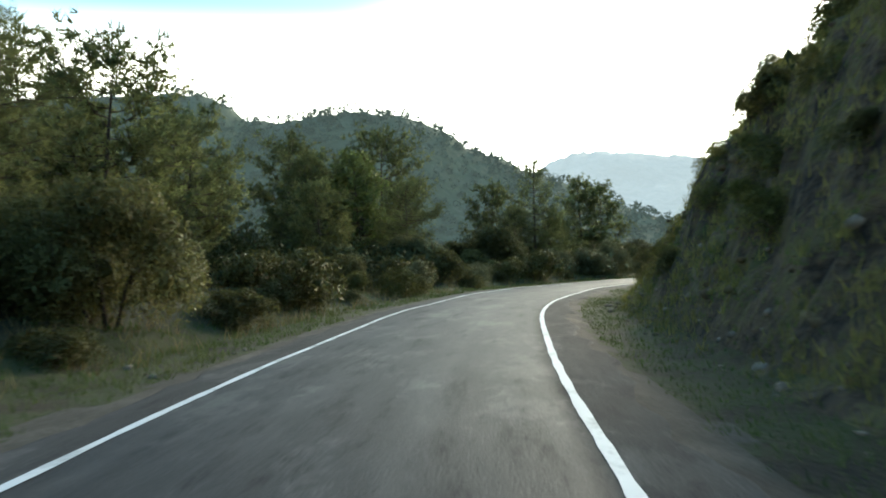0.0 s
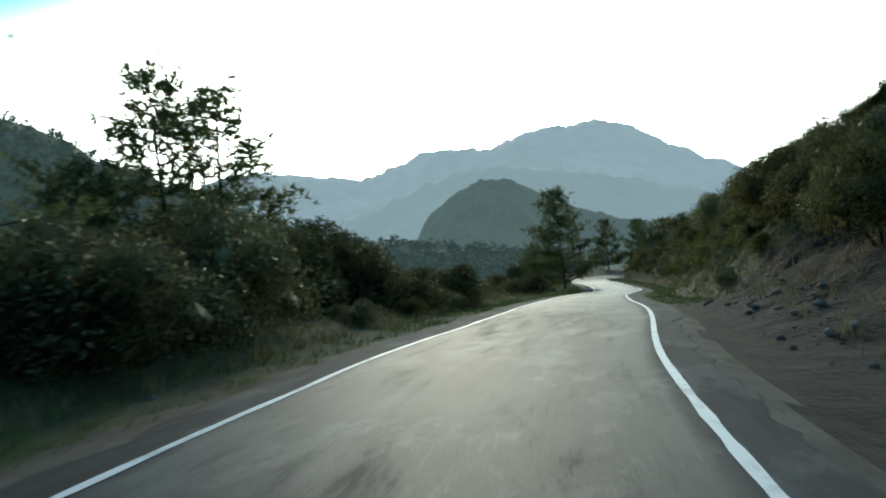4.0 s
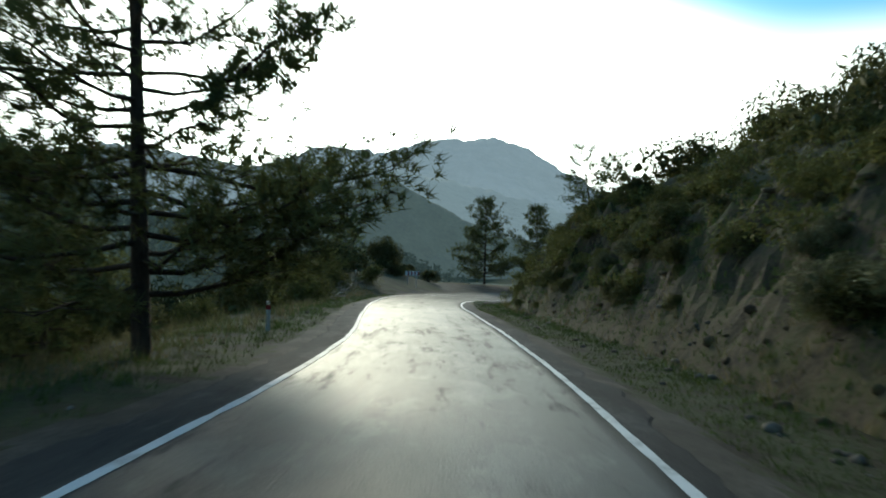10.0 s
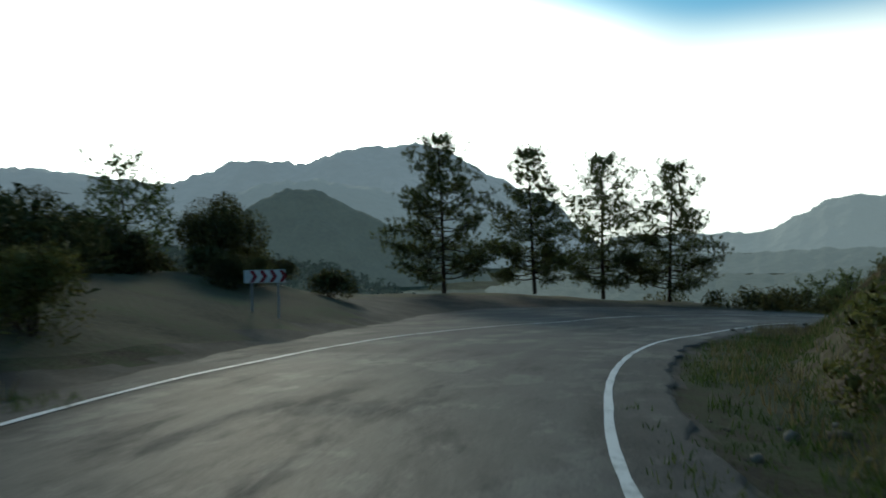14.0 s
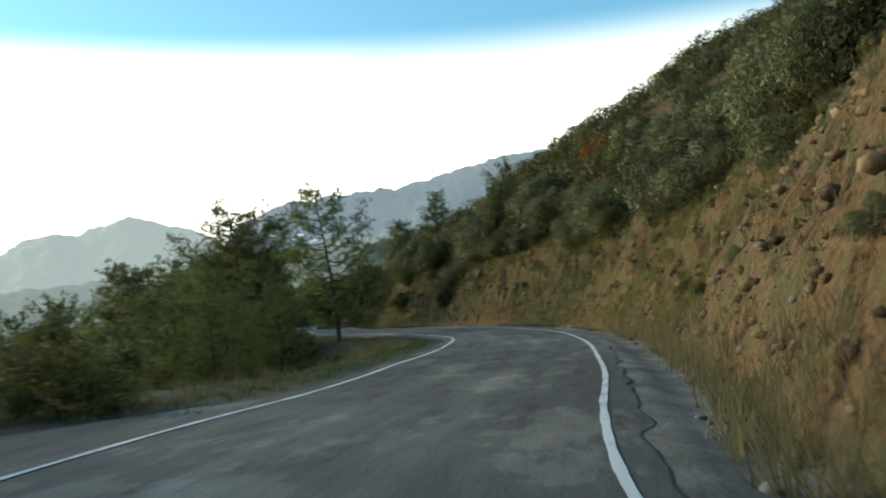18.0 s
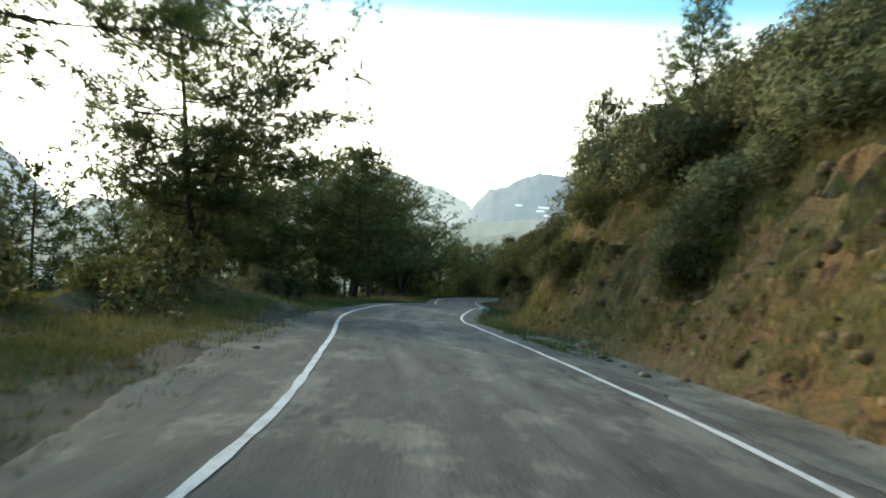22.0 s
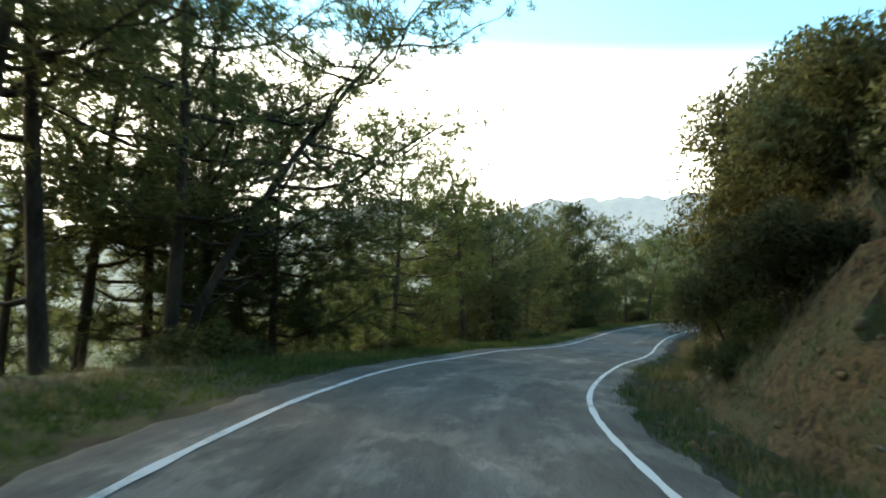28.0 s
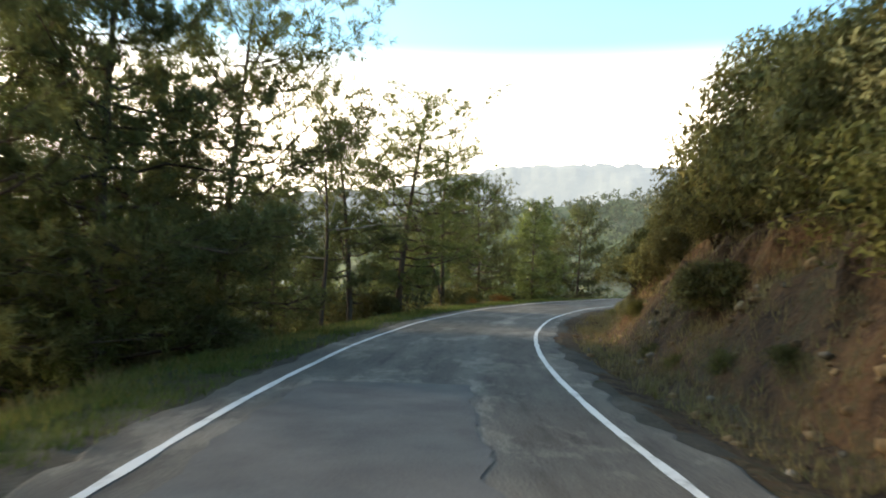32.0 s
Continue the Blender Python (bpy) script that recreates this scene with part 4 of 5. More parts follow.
def leafy_mass(rng, hubs, radii, rounds, leaf, count, tall=1.0, rough=0.2, fuzz=1.16, heart=0.6, by_size=False):
    """Lobes of foliage: a shell of many small leaves round a small dense heart. Gives vertices, triangles and soft normals."""
    base, tri = BALLS[rounds]
    pieces, soft = [], []
    for h, r in zip(hubs, radii):
        k = 1 + rough * rng.normal(size=(len(base), 1)).clip(-1.6, 1.6) + 0.16 * np.sin(base @ rng.normal(size=(3, 2)) * 3.5 + rng.uniform(0, 6, 2)).sum(1, keepdims=True)
        v = h + base * k * r * heart * [1, 1, tall]
        pieces.append((v, tri))
        soft.append(base + rng.normal(size=base.shape) * 0.55 + [0, 0, 0.25])
        if count:
            m = int(count * r * r) if by_size else count
            w = rng.normal(size=(m, 3)) + [0, 0, 0.15]
            w /= np.linalg.norm(w, axis=1)[:, None]
            c = h + w * r * (0.45 + (fuzz - 0.45) * np.sqrt(rng.uniform(0, 1, (m, 1)))) * [1, 1, tall]
            lv, lt = leaves(rng, c, leaf, 1, 0.0)
            pieces.append((lv, lt))
            soft.append(np.repeat(w, 3, 0) + rng.normal(size=lv.shape) * 0.3 + [0, 0, 0.3])
    v, t = joined(pieces)
    return v, t, np.concatenate(soft)


def shrub(name, seed, size, mat, label, category="shrub", lobes=11, count=170, leaf=0.045, tall=0.8, fuzz=1.2, parts=("stem", "foliage")):
    """A bush of stems and leafy lobes with gaps between them, one metre in radius for size 1."""
    rng = np.random.default_rng(seed)
    wood, hubs, radii = [], [], []
    for i in range(lobes):
        th, up = i * 2.399 + rng.uniform(-0.5, 0.5), rng.uniform(0, 1) ** 0.8
        ring = 0.72 * math.sqrt(max(0.0, 1 - (up * 0.95) ** 2)) * rng.uniform(0.6, 1.05)
        r = rng.uniform(0.26, 0.42) * (1.1 - 0.3 * up)
        hubs.append(np.array([math.cos(th) * ring, math.sin(th) * ring, (0.2 + 0.78 * up) * tall]))
        radii.append(r)
    hubs.append(np.array([0, 0, 0.5 * tall]))
    radii.append(0.5)
    for k in range(5):
        c = hubs[(k * 2) % lobes]
        wood.append(tube(np.stack([[0, 0, -0.15], c * [0.4, 0.4, 0.5], c * 0.95]), [0.03, 0.017, 0.006], 4))
    for k in range(14):                             # bare shoots that stand out of the crown
        h, r = hubs[k % lobes], radii[k % lobes]
        w = rng.normal(size=3) + [0, 0, 0.8]
        w /= np.linalg.norm(w)
        wood.append(tube(np.stack([h + w * r * 0.6, h + w * r * 1.0, h + w * r * rng.uniform(1.2, 1.5)]), [0.006, 0.004, 0.002], 3))
    ob = thing(name, label, category)
    v, t = joined(wood)
    a = tagged(new(parts[0], fast_mesh(parts[0], v * size, t, BARK)), kind="stuff")
    v, t, soft = leafy_mass(rng, np.array(hubs), radii, 1, leaf, count, 0.9, 0.3, fuzz, 0.26)
    v[:, 2] = np.maximum(v[:, 2], -0.06)
    b = new(parts[1], fast_mesh(parts[1], v * size, t, mat, normals=soft))
    a.parent = b.parent = ob
    return ob


def pines(far):
    """The kinds of pine; those that only stand far off carry fewer, broader needle sprays."""
    k = dict(per_pad=4, needles=8, width=0.037, tuft=0.40) if far else dict(per_pad=5, needles=16, width=0.0145, tuft=0.28)
    n = 20 if far else 0
    return {
        "tall": pine("pine_tree", 1 + n, 12, 0.14, 4.0, "cone", 55, 10, mat=NEEDLES, label="tall dark green pine with layered tiers of limbs", **k),
        "round": pine("pine_tree", 2 + n, 10, 0.20, 3.7, "dome", 48, 12, mat=NEEDLES, label="broad dark green pine with a rounded crown", lean=0.07, **k),
        "sparse": pine("pine_tree", 3 + n, 11, 0.26, 3.2, "open", 39, 14, mat=NEEDLES, label="thin see-through pine with open tiers of needles", lean=0.05, **k),
        "forked": pine("pine_tree", 4 + n, 11.5, 0.36, 4.2, "dome", 48, 8, mat=NEEDLES, label="forked pine with a bare lower trunk", lean=0.08, forks=2, **k),
        "young": pine("young_pine", 5 + n, 7, 0.08, 2.2, "cone", 46, 8, mat=NEEDLES_PALE, label="bright green young pine, conical to the ground", **k),
        "stem": pine("pine_tree", 6 + n, 12.5, 0.46, 3.5, "open", 43, 7, mat=NEEDLES, label="tall pine with a long bare trunk and a ragged top", lean=0.06, **k),
        "bushy": pine("pine_tree", 7 + n, 9, 0.05, 3.4, "dome", 50, 12, mat=NEEDLES, label="dense bushy pine with limbs to the ground", lean=0.05, **k),
        **({} if far else {"layby": pine("pine_tree", 9, 12, 0.10, 5.2, "cone", 64, 17, mat=NEEDLES, label="full conical pine with a short bare trunk", lean=0.05, **{**k, "needles": 21, "width": 0.016})}),
        **({} if far else {"spread": pine("pine_tree", 17, 11.5, 0.26, 5.0, "dome", 70, 22, mat=NEEDLES, label="broad forked pine leaning over a bare mound", lean=0.09, forks=2, **k)}),
        "light": pine("pine_tree", 8 + n, 10.5, 0.14, 3.5, "dome", 50, 10, mat=NEEDLES_PALE, label="pale green pine with a loose rounded crown", lean=0.05, **k),
    }


MODELS, FAR_MODELS = pines(False), pines(True)
def shrubs(far):
    """The kinds of bush; those that stand off the road carry fewer, broader leaves."""
    w, q, n = (1.6, 0.42, 60) if far else (1.0, 1.0, 0)
    return {
        "maquis": [shrub("evergreen_shrub", 11 + k + n, 1.0, MAQUIS, "dense dark evergreen shrub with small leaves", count=int(560 * q), leaf=0.042 * w) for k in range(2)]
        + [shrub("lentisk_bush", 14 + n, 1.0, LENTISK, "rounded mid-green lentisk bush with small leaves", count=int(560 * q), leaf=0.040 * w)],
        "olive": [shrub("wild_olive", 21 + k + n, 1.0, OLIVE, "grey-green wild olive bush on the slope", lobes=14, count=int(760 * q), leaf=0.033 * w, tall=0.95) for k in range(2)],
        "broom": [shrub("broom_bush", 31 + k + n, 1.0, BROOM, "yellowing broom bush among dry grass", lobes=9, count=int(520 * q), leaf=0.038 * w, fuzz=1.35) for k in range(2)],
        "rust": [shrub("rusty_bush", 41 + n, 1.0, RUST, "rust-coloured autumn bush in the scrub", lobes=8, count=int(420 * q), leaf=0.04 * w, fuzz=1.35)],
        "oak": [shrub("holm_oak", 51 + k + n, 1.0, MAQUIS, "dense holm oak growing out of the bank", "tree", lobes=18, count=int(1000 * q), leaf=0.028 * w, tall=1.1) for k in range(2)],
    }


SHRUBS, FAR_SHRUBS = shrubs(False), shrubs(True)
USED = set()
RNG = random.Random(7)


def ground_at(x, y):
    s, d = nearest(np.array([x]), np.array([y]))
    return Vector((x, y, at(float(s[0]), float(d[0])).z))


def put(model, place, grow, group, turn=None, tilt=3.0, squash=1.0):
    """One plant more of a model; the first is the model itself."""
    m = Matrix.Translation(place) @ Euler((radians(RNG.uniform(-tilt, tilt)), radians(RNG.uniform(-tilt, tilt)), RNG.uniform(0, 6.28) if turn is None else turn)).to_matrix().to_4x4()
    if model.name in USED:
        ob = copy_thing(model, m)
    else:
        USED.add(model.name)
        ob = model
        ob.matrix_basis = m
    ob.scale = (grow * RNG.uniform(0.92, 1.1), grow * RNG.uniform(0.92, 1.1), grow * squash)
    return tagged(ob, group=group)


HEIGHT = {"tall": 12, "round": 10, "sparse": 11, "forked": 11.5, "young": 7, "stem": 12.5, "bushy": 9, "light": 10.5, "layby": 12}


def tree(kind, s, d, height, group="roadside pines"):
    if kind == "round" and RNG.random() < 0.3:
        kind = "light"
    put((FAR_MODELS if d < -15 else MODELS)[kind], at(s, d, -0.1), height / HEIGHT[kind], group)


# trees that stand out, station by station
for kind, s, d, h in (
        ("round", 17, -13, 9), ("bushy", 27, -16, 9.5), ("bushy", 22, -21, 10), ("round", 35, -19, 8.2), ("tall", 42, -26, 11), ("bushy", 33, -27, 12),
        ("forked", 12, -20, 12), ("round", 50, -14, 6), ("bushy", 47, -19, 6), ("sparse", 74, -52, 16), ("tall", 66, -44, 13), ("round", 58, -36, 11),
        ("tall", 62, -10.5, 9.6), ("bushy", 63.5, -10.2, 5.6), ("bushy", 60.5, -11.6, 5.2), ("bushy", 66, -18, 8), ("sparse", 82, -16.2, 10.9), ("sparse", 84, -15.1, 10.5), ("bushy", 76, -16, 6), ("young", 54, -22, 9.3),
        ("layby", 145.5, -5.1, 12.0), ("bushy", 150, -9, 5), ("light", 172.5, 9.2, 4.0), ("bushy", 174.2, 10.6, 3.4), ("round", 207, -21.5, 6.6),
        ("bushy", 298, -15, 7), ("sparse", 322, -14, 10),
        ("sparse", 326, -14.5, 10.5), ("light", 335, -12, 9.6), ("tall", 338, -14.5, 9.5), ("bushy", 330, -18, 8), ("stem", 342, -10.5, 11), ("stem", 346, -11, 12.5),
        ("stem", 352, -10, 14), ("stem", 356, -12.8, 14), ("stem", 362, -9.2, 15), ("forked", 367, -10.5, 15.5), ("stem", 371, -12, 15), ("stem", 377, -10.2, 17), ("forked", 379.5, -8.8, 14.5), ("stem", 374, -9.4, 15.5), ("sparse", 383, -12.6, 15),
        ("forked", 385, -11.5, 15), ("stem", 381, -13.5, 16), ("stem", 388, -14, 15), ("round", 386, -9.6, 11.5), ("round", 391.5, -7.6, 10.8), ("stem", 397, -6.2, 9.5), ("round", 403, -6.4, 7.8), ("bushy", 399, -8.5, 8.5), ("tall", 404, -9.5, 11), ("round", 412, -9, 10.4),
        ("tall", 418, -7.8, 10.6), ("tall", 424, -7.6, 10.2), ("bushy", 434, -10.5, 10.6), ("young", 428, -9.5, 10), ("round", 434, -7.2, 10.8), ("sparse", 444, -6.4, 9.2),
        ("round", 448, -5.6, 10.3), ("forked", 455, -6, 9.5), ("round", 462, -7, 9), ("young", 468, -6, 8), ("bushy", 476, -7, 8.5),
        ("sparse", 298, 10.5, 7.0), ("bushy", 324, 9.5, 6.5), ("tall", 322, 8.6, 7.0), ("young", 314, 11, 6.5), ("sparse", 8, 10, 5), ("bushy", 19, 10.5, 5)):
    tree(kind, s, d, h)
for x, y, kind, h in ((-4.3, 151.0, "layby", 11.7), (3.0, 156.0, "layby", 11.5), (9.5, 160.8, "layby", 12.1), (15.3, 160.9, "layby", 11.8)):
    p = ground_at(x, y)
    put(MODELS[kind], p - Vector((0, 0, 0.1)), h / HEIGHT[kind], "pines round the lay-by", tilt=1.5)


def sown(n, s0, s1, d0, d1, kinds, h0, h1, group, gap=2.2):
    """Trees sown over a stretch of the plan, not too near one another."""
    taken = []
    for _ in range(n * 12):
        s, d = RNG.uniform(s0, s1), RNG.uniform(d0, d1)
        if all((s - a) ** 2 + (d - b) ** 2 > gap * gap for a, b in taken):
            taken.append((s, d))
            tree(RNG.choice(kinds), s, d, RNG.uniform(h0, h1), group)
        if len(taken) >= n:
            break


sown(16, 20, 95, -62, -26, ("round", "tall", "bushy"), 8, 13, "pines on the rise", 5)
sown(10, 90, 135, -60, -24, ("round", "bushy", "tall"), 5, 8, "pines on the rise", 6)
sown(13, 250, 266, -24, -7.5, ("round", "light", "bushy", "young"), 3.4, 5.6, "pines below the road", 2.8)
put(SHRUBS["broom"][0], at(245.5, -6.6, -0.1), 1.3, "scrub below the road")
sown(18, 264, 294, -28, -9.5, ("round", "tall", "bushy", "light"), 6, 8.5, "pines below the road", 3.2)
put(MODELS["light"], ground_at(57, 174.6) - Vector((0, 0, 0.1)), 10.3 / HEIGHT["light"], "pines below the road", tilt=1)
sown(12, 292, 332, -34, -16, ("round", "light", "tall"), 7.5, 10.5, "pines below the road", 3.6)
sown(15, 336, 386, -26, -12.5, ("stem", "stem", "forked"), 12, 15, "pines below the road", 4.0)
put(MODELS["spread"], ground_at(68.2, 196.9) - Vector((0, 0, 0.1)), 1.0, "roadside pines", turn=2.2, tilt=0.5)
put(MODELS["layby"], ground_at(85.1, 212.1) - Vector((0, 0, 0.1)), 10.5 / HEIGHT["layby"], "roadside pines", tilt=1)
sown(24, 386, 478, -26, -9.5, ("round", "light", "bushy", "light"), 8, 11.5, "pines below the road", 3.4)


def bushes(n, s0, s1, d0, d1, kinds, r0, r1, group, squash=1.0):
    for _ in range(n):
        k = RNG.choice(kinds)
        s, d = RNG.uniform(s0, s1), RNG.uniform(d0, d1)
        put(RNG.choice((FAR_SHRUBS if abs(d) > 13 else SHRUBS)[k]), at(s, d, -0.12), RNG.uniform(r0, r1), group, tilt=8, squash=squash * RNG.uniform(0.8, 1.15))


bushes(48, 2, 90, -20, -6.6, ("maquis", "olive", "maquis"), 0.9, 2.2, "scrub beside the road")
bushes(46, 5, 95, -15, -5.8, ("maquis", "oak", "maquis", "olive"), 1.4, 2.4, "scrub beside the road")
bushes(44, 4, 100, -7.6, -5.4, ("maquis", "maquis", "broom", "olive"), 0.6, 1.3, "scrub beside the road")
bushes(26, 52, 102, -14, -8, ("oak", "maquis"), 1.8, 2.9, "scrub beside the road")
bushes(11, 122, 141, -14, -7.5, ("oak", "maquis", "olive"), 1.2, 2.0, "scrub beside the road")
bushes(30, 150, 196, -15, -6.4, ("maquis", "maquis", "broom"), 0.8, 1.7, "scrub beside the road")
bushes(26, 344, 374, 5.7, 7.6, ("maquis", "broom", "olive"), 0.4, 1.0, "scrub on the bank")
bushes(40, 148, 184, 5.5, 9, ("maquis", "broom", "maquis"), 0.3, 0.8, "scrub on the bank")
bushes(24, 112, 150, 5.7, 8.6, ("maquis", "broom", "broom", "olive"), 0.35, 0.9, "scrub on the bank")
bushes(30, 256, 302, 7.6, 13, ("maquis", "olive", "oak", "olive"), 1.1, 2.0, "scrub above the rock cut")
bushes(36, 296, 346, 5.5, 10, ("maquis", "broom", "olive", "maquis"), 0.7, 1.5, "scrub on the bank")
bushes(18, 384, 440, 4.8, 7.2, ("broom", "broom", "olive"), 0.25, 0.6, "scrub on the bank")
bushes(10, 390, 430, 4.5, 5.6, ("broom", "maquis"), 0.25, 0.5, "scrub on the bank")
bushes(44, 368, 446, 5.7, 8.6, ("maquis", "broom", "oak", "maquis"), 0.9, 1.8, "scrub on the bank")
bushes(40, 376, 446, -9.5, -5.2, ("maquis", "broom", "olive", "maquis"), 0.8, 1.8, "scrub below the road")
bushes(26, 85, 190, -16, -6.2, ("maquis", "olive", "maquis", "broom"), 0.8, 2.0, "scrub beside the road")
bushes(14, 102, 142, -18, -7, ("maquis", "oak"), 1.4, 2.6, "scrub beside the road")
bushes(10, 190, 214, -26, -14, ("maquis", "oak"), 1.3, 2.6, "scrub round the lay-by")
bushes(44, 78, 146, 7.4, 15, ("oak", "maquis", "olive", "maquis"), 1.3, 2.6, "scrub on the bank")
bushes(22, 146, 186, 8.5, 20, ("maquis", "broom"), 0.5, 1.2, "scrub on the bank")
bushes(1, 80, 82, 9, 18, ("oak", "maquis", "olive", "maquis"), 1.2, 2.5, "scrub on the bank")
bushes(44, 80, 180, 5.6, 8.5, ("maquis", "broom", "olive"), 0.5, 1.1, "scrub on the bank")
bushes(12, 44, 86, 7, 16, ("maquis", "oak"), 0.9, 2.0, "scrub on the bank")
bushes(26, -2, 42, 5.3, 8, ("maquis", "broom", "broom"), 0.3, 0.8, "scrub on the cliff")
bushes(20, 0, 42, 7.2, 12, ("maquis", "broom", "broom"), 0.4, 0.9, "scrub on the cliff")
bushes(52, 214, 334, 10, 20, ("olive", "maquis", "oak", "olive", "maquis"), 1.2, 2.6, "scrub on the hillside")
bushes(60, 226, 332, 5.6, 10.5, ("broom", "maquis", "broom", "olive"), 0.28, 0.62, "scrub on the rock cut")
bushes(4, 280, 300, 15, 20, ("rust",), 1.0, 1.6, "scrub on the hillside")
bushes(22, 330, 372, 6.6, 13, ("oak", "maquis", "broom"), 1.0, 2.2, "scrub on the bank")
bushes(30, 370, 470, 6.6, 12, ("oak", "maquis", "broom", "olive"), 1.2, 2.4, "scrub on the bank")
bushes(16, 372, 470, 4.8, 6.6, ("broom", "maquis"), 0.35, 0.8, "scrub on the bank")
bushes(34, 376, 476, -12, -5.4, ("maquis", "olive", "broom"), 0.6, 1.5, "scrub below the road")
bushes(30, 246, 345, -14, -6.4, ("maquis", "broom", "olive"), 0.5, 1.3, "scrub below the road")
for s_, d_, r_ in ((379, 7.6, 3.0), (383, 7.0, 3.3), (387, 6.6, 3.0), (391, 7.2, 3.0), (385, 9.0, 3.5), (396, 7.2, 2.0), (376, 5.8, 1.6), (381, 5.4, 1.7), (389, 5.3, 1.6), (399, 7.4, 2.4), (403, 6.9, 2.6), (406, 8.4, 2.8), (410, 7.2, 2.3), (414, 8.0, 2.5), (401, 9.4, 2.7), (366, 7.6, 2.0), (371, 8.2, 2.2)):
    put(SHRUBS["oak"][int(s_) % 2], at(s_, d_, -0.2), r_, "oaks on the bank", squash=1.1)
for k in range(34):
    put(SHRUBS["olive"][k % 2], at(RNG.uniform(256, 322), RNG.uniform(8.4, 13), -0.2), RNG.uniform(1.9, 2.9), "olives above the rock cut", squash=1.15)
for s_, d_, r_ in ((200, -16.5, 2.6), (198, -19, 2.2), (203, -18, 2.3), (205, -13, 1.2), (207, -14, 1.1), (196, -22, 2.2), (193, -20, 1.8)):
    put(SHRUBS["oak"][int(s_) % 2], at(s_, d_, -0.2), r_, "bushes beyond the bend")
for x, y, kind, r, tall in ((-14.7, 130.6, "oak", 2.4, 1.25), (-18.2, 131, "maquis", 2.0, 1.1), (-21.5, 133, "oak", 2.6, 1.1), (-24.5, 134, "maquis", 2.3, 1.0), (-19.3, 133.2, "oak", 1.0, 2.4), (-12.2, 131.5, "maquis", 1.2, 0.9)):
    put(SHRUBS[kind][0], ground_at(x, y) - Vector((0, 0, 0.2)), r, "bushes beyond the bend", tilt=2, squash=tall)
for s_, d_, r_ in ((348, 8.6, 2.8), (352, 7.6, 2.6), (356, 8.8, 3.1), (360, 7.8, 2.7), (364, 8.8, 3.0), (354, 10.5, 3.2), (361, 10.6, 3.2), (418, 6.8, 2.5), (421, 8.2, 2.9), (425, 7.0, 2.6), (429, 7.8, 2.9), (433, 7.4, 2.1), (437, 8.4, 2.2), (442, 7.6, 1.9)):
    put(SHRUBS["oak"][int(s_) % 2], at(s_, d_, -0.2), r_, "oaks on the bank", squash=1.15)
bushes(30, -4, 42, 5.3, 7.8, ("maquis", "broom", "maquis"), 0.4, 0.9, "scrub on the cliff")
bushes(26, -4, 40, 8.6, 13, ("maquis", "oak", "olive", "broom"), 0.7, 1.4, "scrub on the cliff")
bushes(2, 456, 466, -6, -4.8, ("rust",), 0.7, 1.0, "scrub below the road")
for s_, d_, r_ in ((113, 10.5, 2.7), (116, 12.6, 3.0), (119, 9.6, 2.4), (121, 12.0, 2.9), (124, 10.4, 2.6), (127, 12.4, 2.8), (129, 9.4, 2.3), (132, 11.2, 2.6),
                   (118, 15.0, 3.0), (124, 15.4, 2.9), (109, 12.8, 2.9)):
    put(SHRUBS["oak"][int(s_) % 2], at(s_, d_, -0.3), r_, "oaks on the bank", squash=1.15)
put(MODELS["layby"], at(428, -7.4, -0.1), 11.6 / HEIGHT["layby"], "roadside pines", tilt=1)
for s_, d_, r_ in ((12, 10.6, 1.3), (17, 9.8, 1.1), (21, 10.4, 1.4), (25, 9.6, 1.2), (29, 10.2, 1.3), (33, 9.5, 1.1), (37, 9.0, 1.0)):
    put(SHRUBS["oak"][int(s_) % 2], at(s_, d_, -0.2), r_, "oaks on the cliff", squash=1.25)
put(FAR_MODELS["bushy"], at(52, -25.5, -0.1), 1.0, "pines on the rise")
for s_, d_, r_ in ((168, 8.8, 0.9), (171, 9.8, 1.0), (174, 9.2, 0.8), (165, 9.6, 1.1)):
    put(SHRUBS["maquis"][int(s_) % 2], at(s_, d_, -0.15), r_, "scrub on the bank", squash=1.25)


# ---------- wide scrub and woods that nobody could count ----------
def thicket(name, label, n, s0, s1, d0, d1, r0, r1, mat, seed, tall=0.8, per=210, leaf=0.17):
    """Bushes past counting: knobbly lobes with loose leaves, sunk into the slope."""
    rng = np.random.default_rng(seed)
    hubs, radii = [], []
    for s, d, r in zip(rng.uniform(s0, s1, n), rng.uniform(d0, d1, n), rng.uniform(r0, r1, n)):
        p = np.array(at(s, d))
        for k in range(3):
            hubs.append(p + np.array([*(rng.normal(size=2) * 0.45), rng.uniform(0.15, 0.75) * tall]) * r)
            radii.append(r * rng.uniform(0.4, 0.62))
    v, t, soft = leafy_mass(rng, np.array(hubs), radii, 1, leaf, per, 0.95, 0.3, 1.25, 0.26, True)
    tagged(new(name, fast_mesh(name, v, t, mat, normals=soft)), label, "scrub", kind="stuff")


thicket("hillside_scrub", "dense dark evergreen scrub covering the hillside", 1250, 70, 345, 13, 62, 1.0, 2.3, MAQUIS, 61)
thicket("hillside_olives", "grey-green olive scrub on the hillside", 420, 200, 345, 12, 58, 1.0, 2.4, OLIVE, 62)
thicket("bank_scrub", "mixed scrub on top of the earth bank", 200, 340, 500, 9, 34, 0.9, 2.0, MAQUIS, 63)
thicket("bank_scrub", "low brownish scrub clothing the bank", 520, 84, 192, 6.0, 15, 0.35, 0.85, BROOM, 101, 0.7, 1500, 0.07)
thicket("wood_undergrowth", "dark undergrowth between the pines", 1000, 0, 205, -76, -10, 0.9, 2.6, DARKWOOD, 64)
thicket("slope_undergrowth", "dark undergrowth on the slope below the road", 250, 240, 335, -40, -8, 0.9, 2.4, MAQUIS, 65)
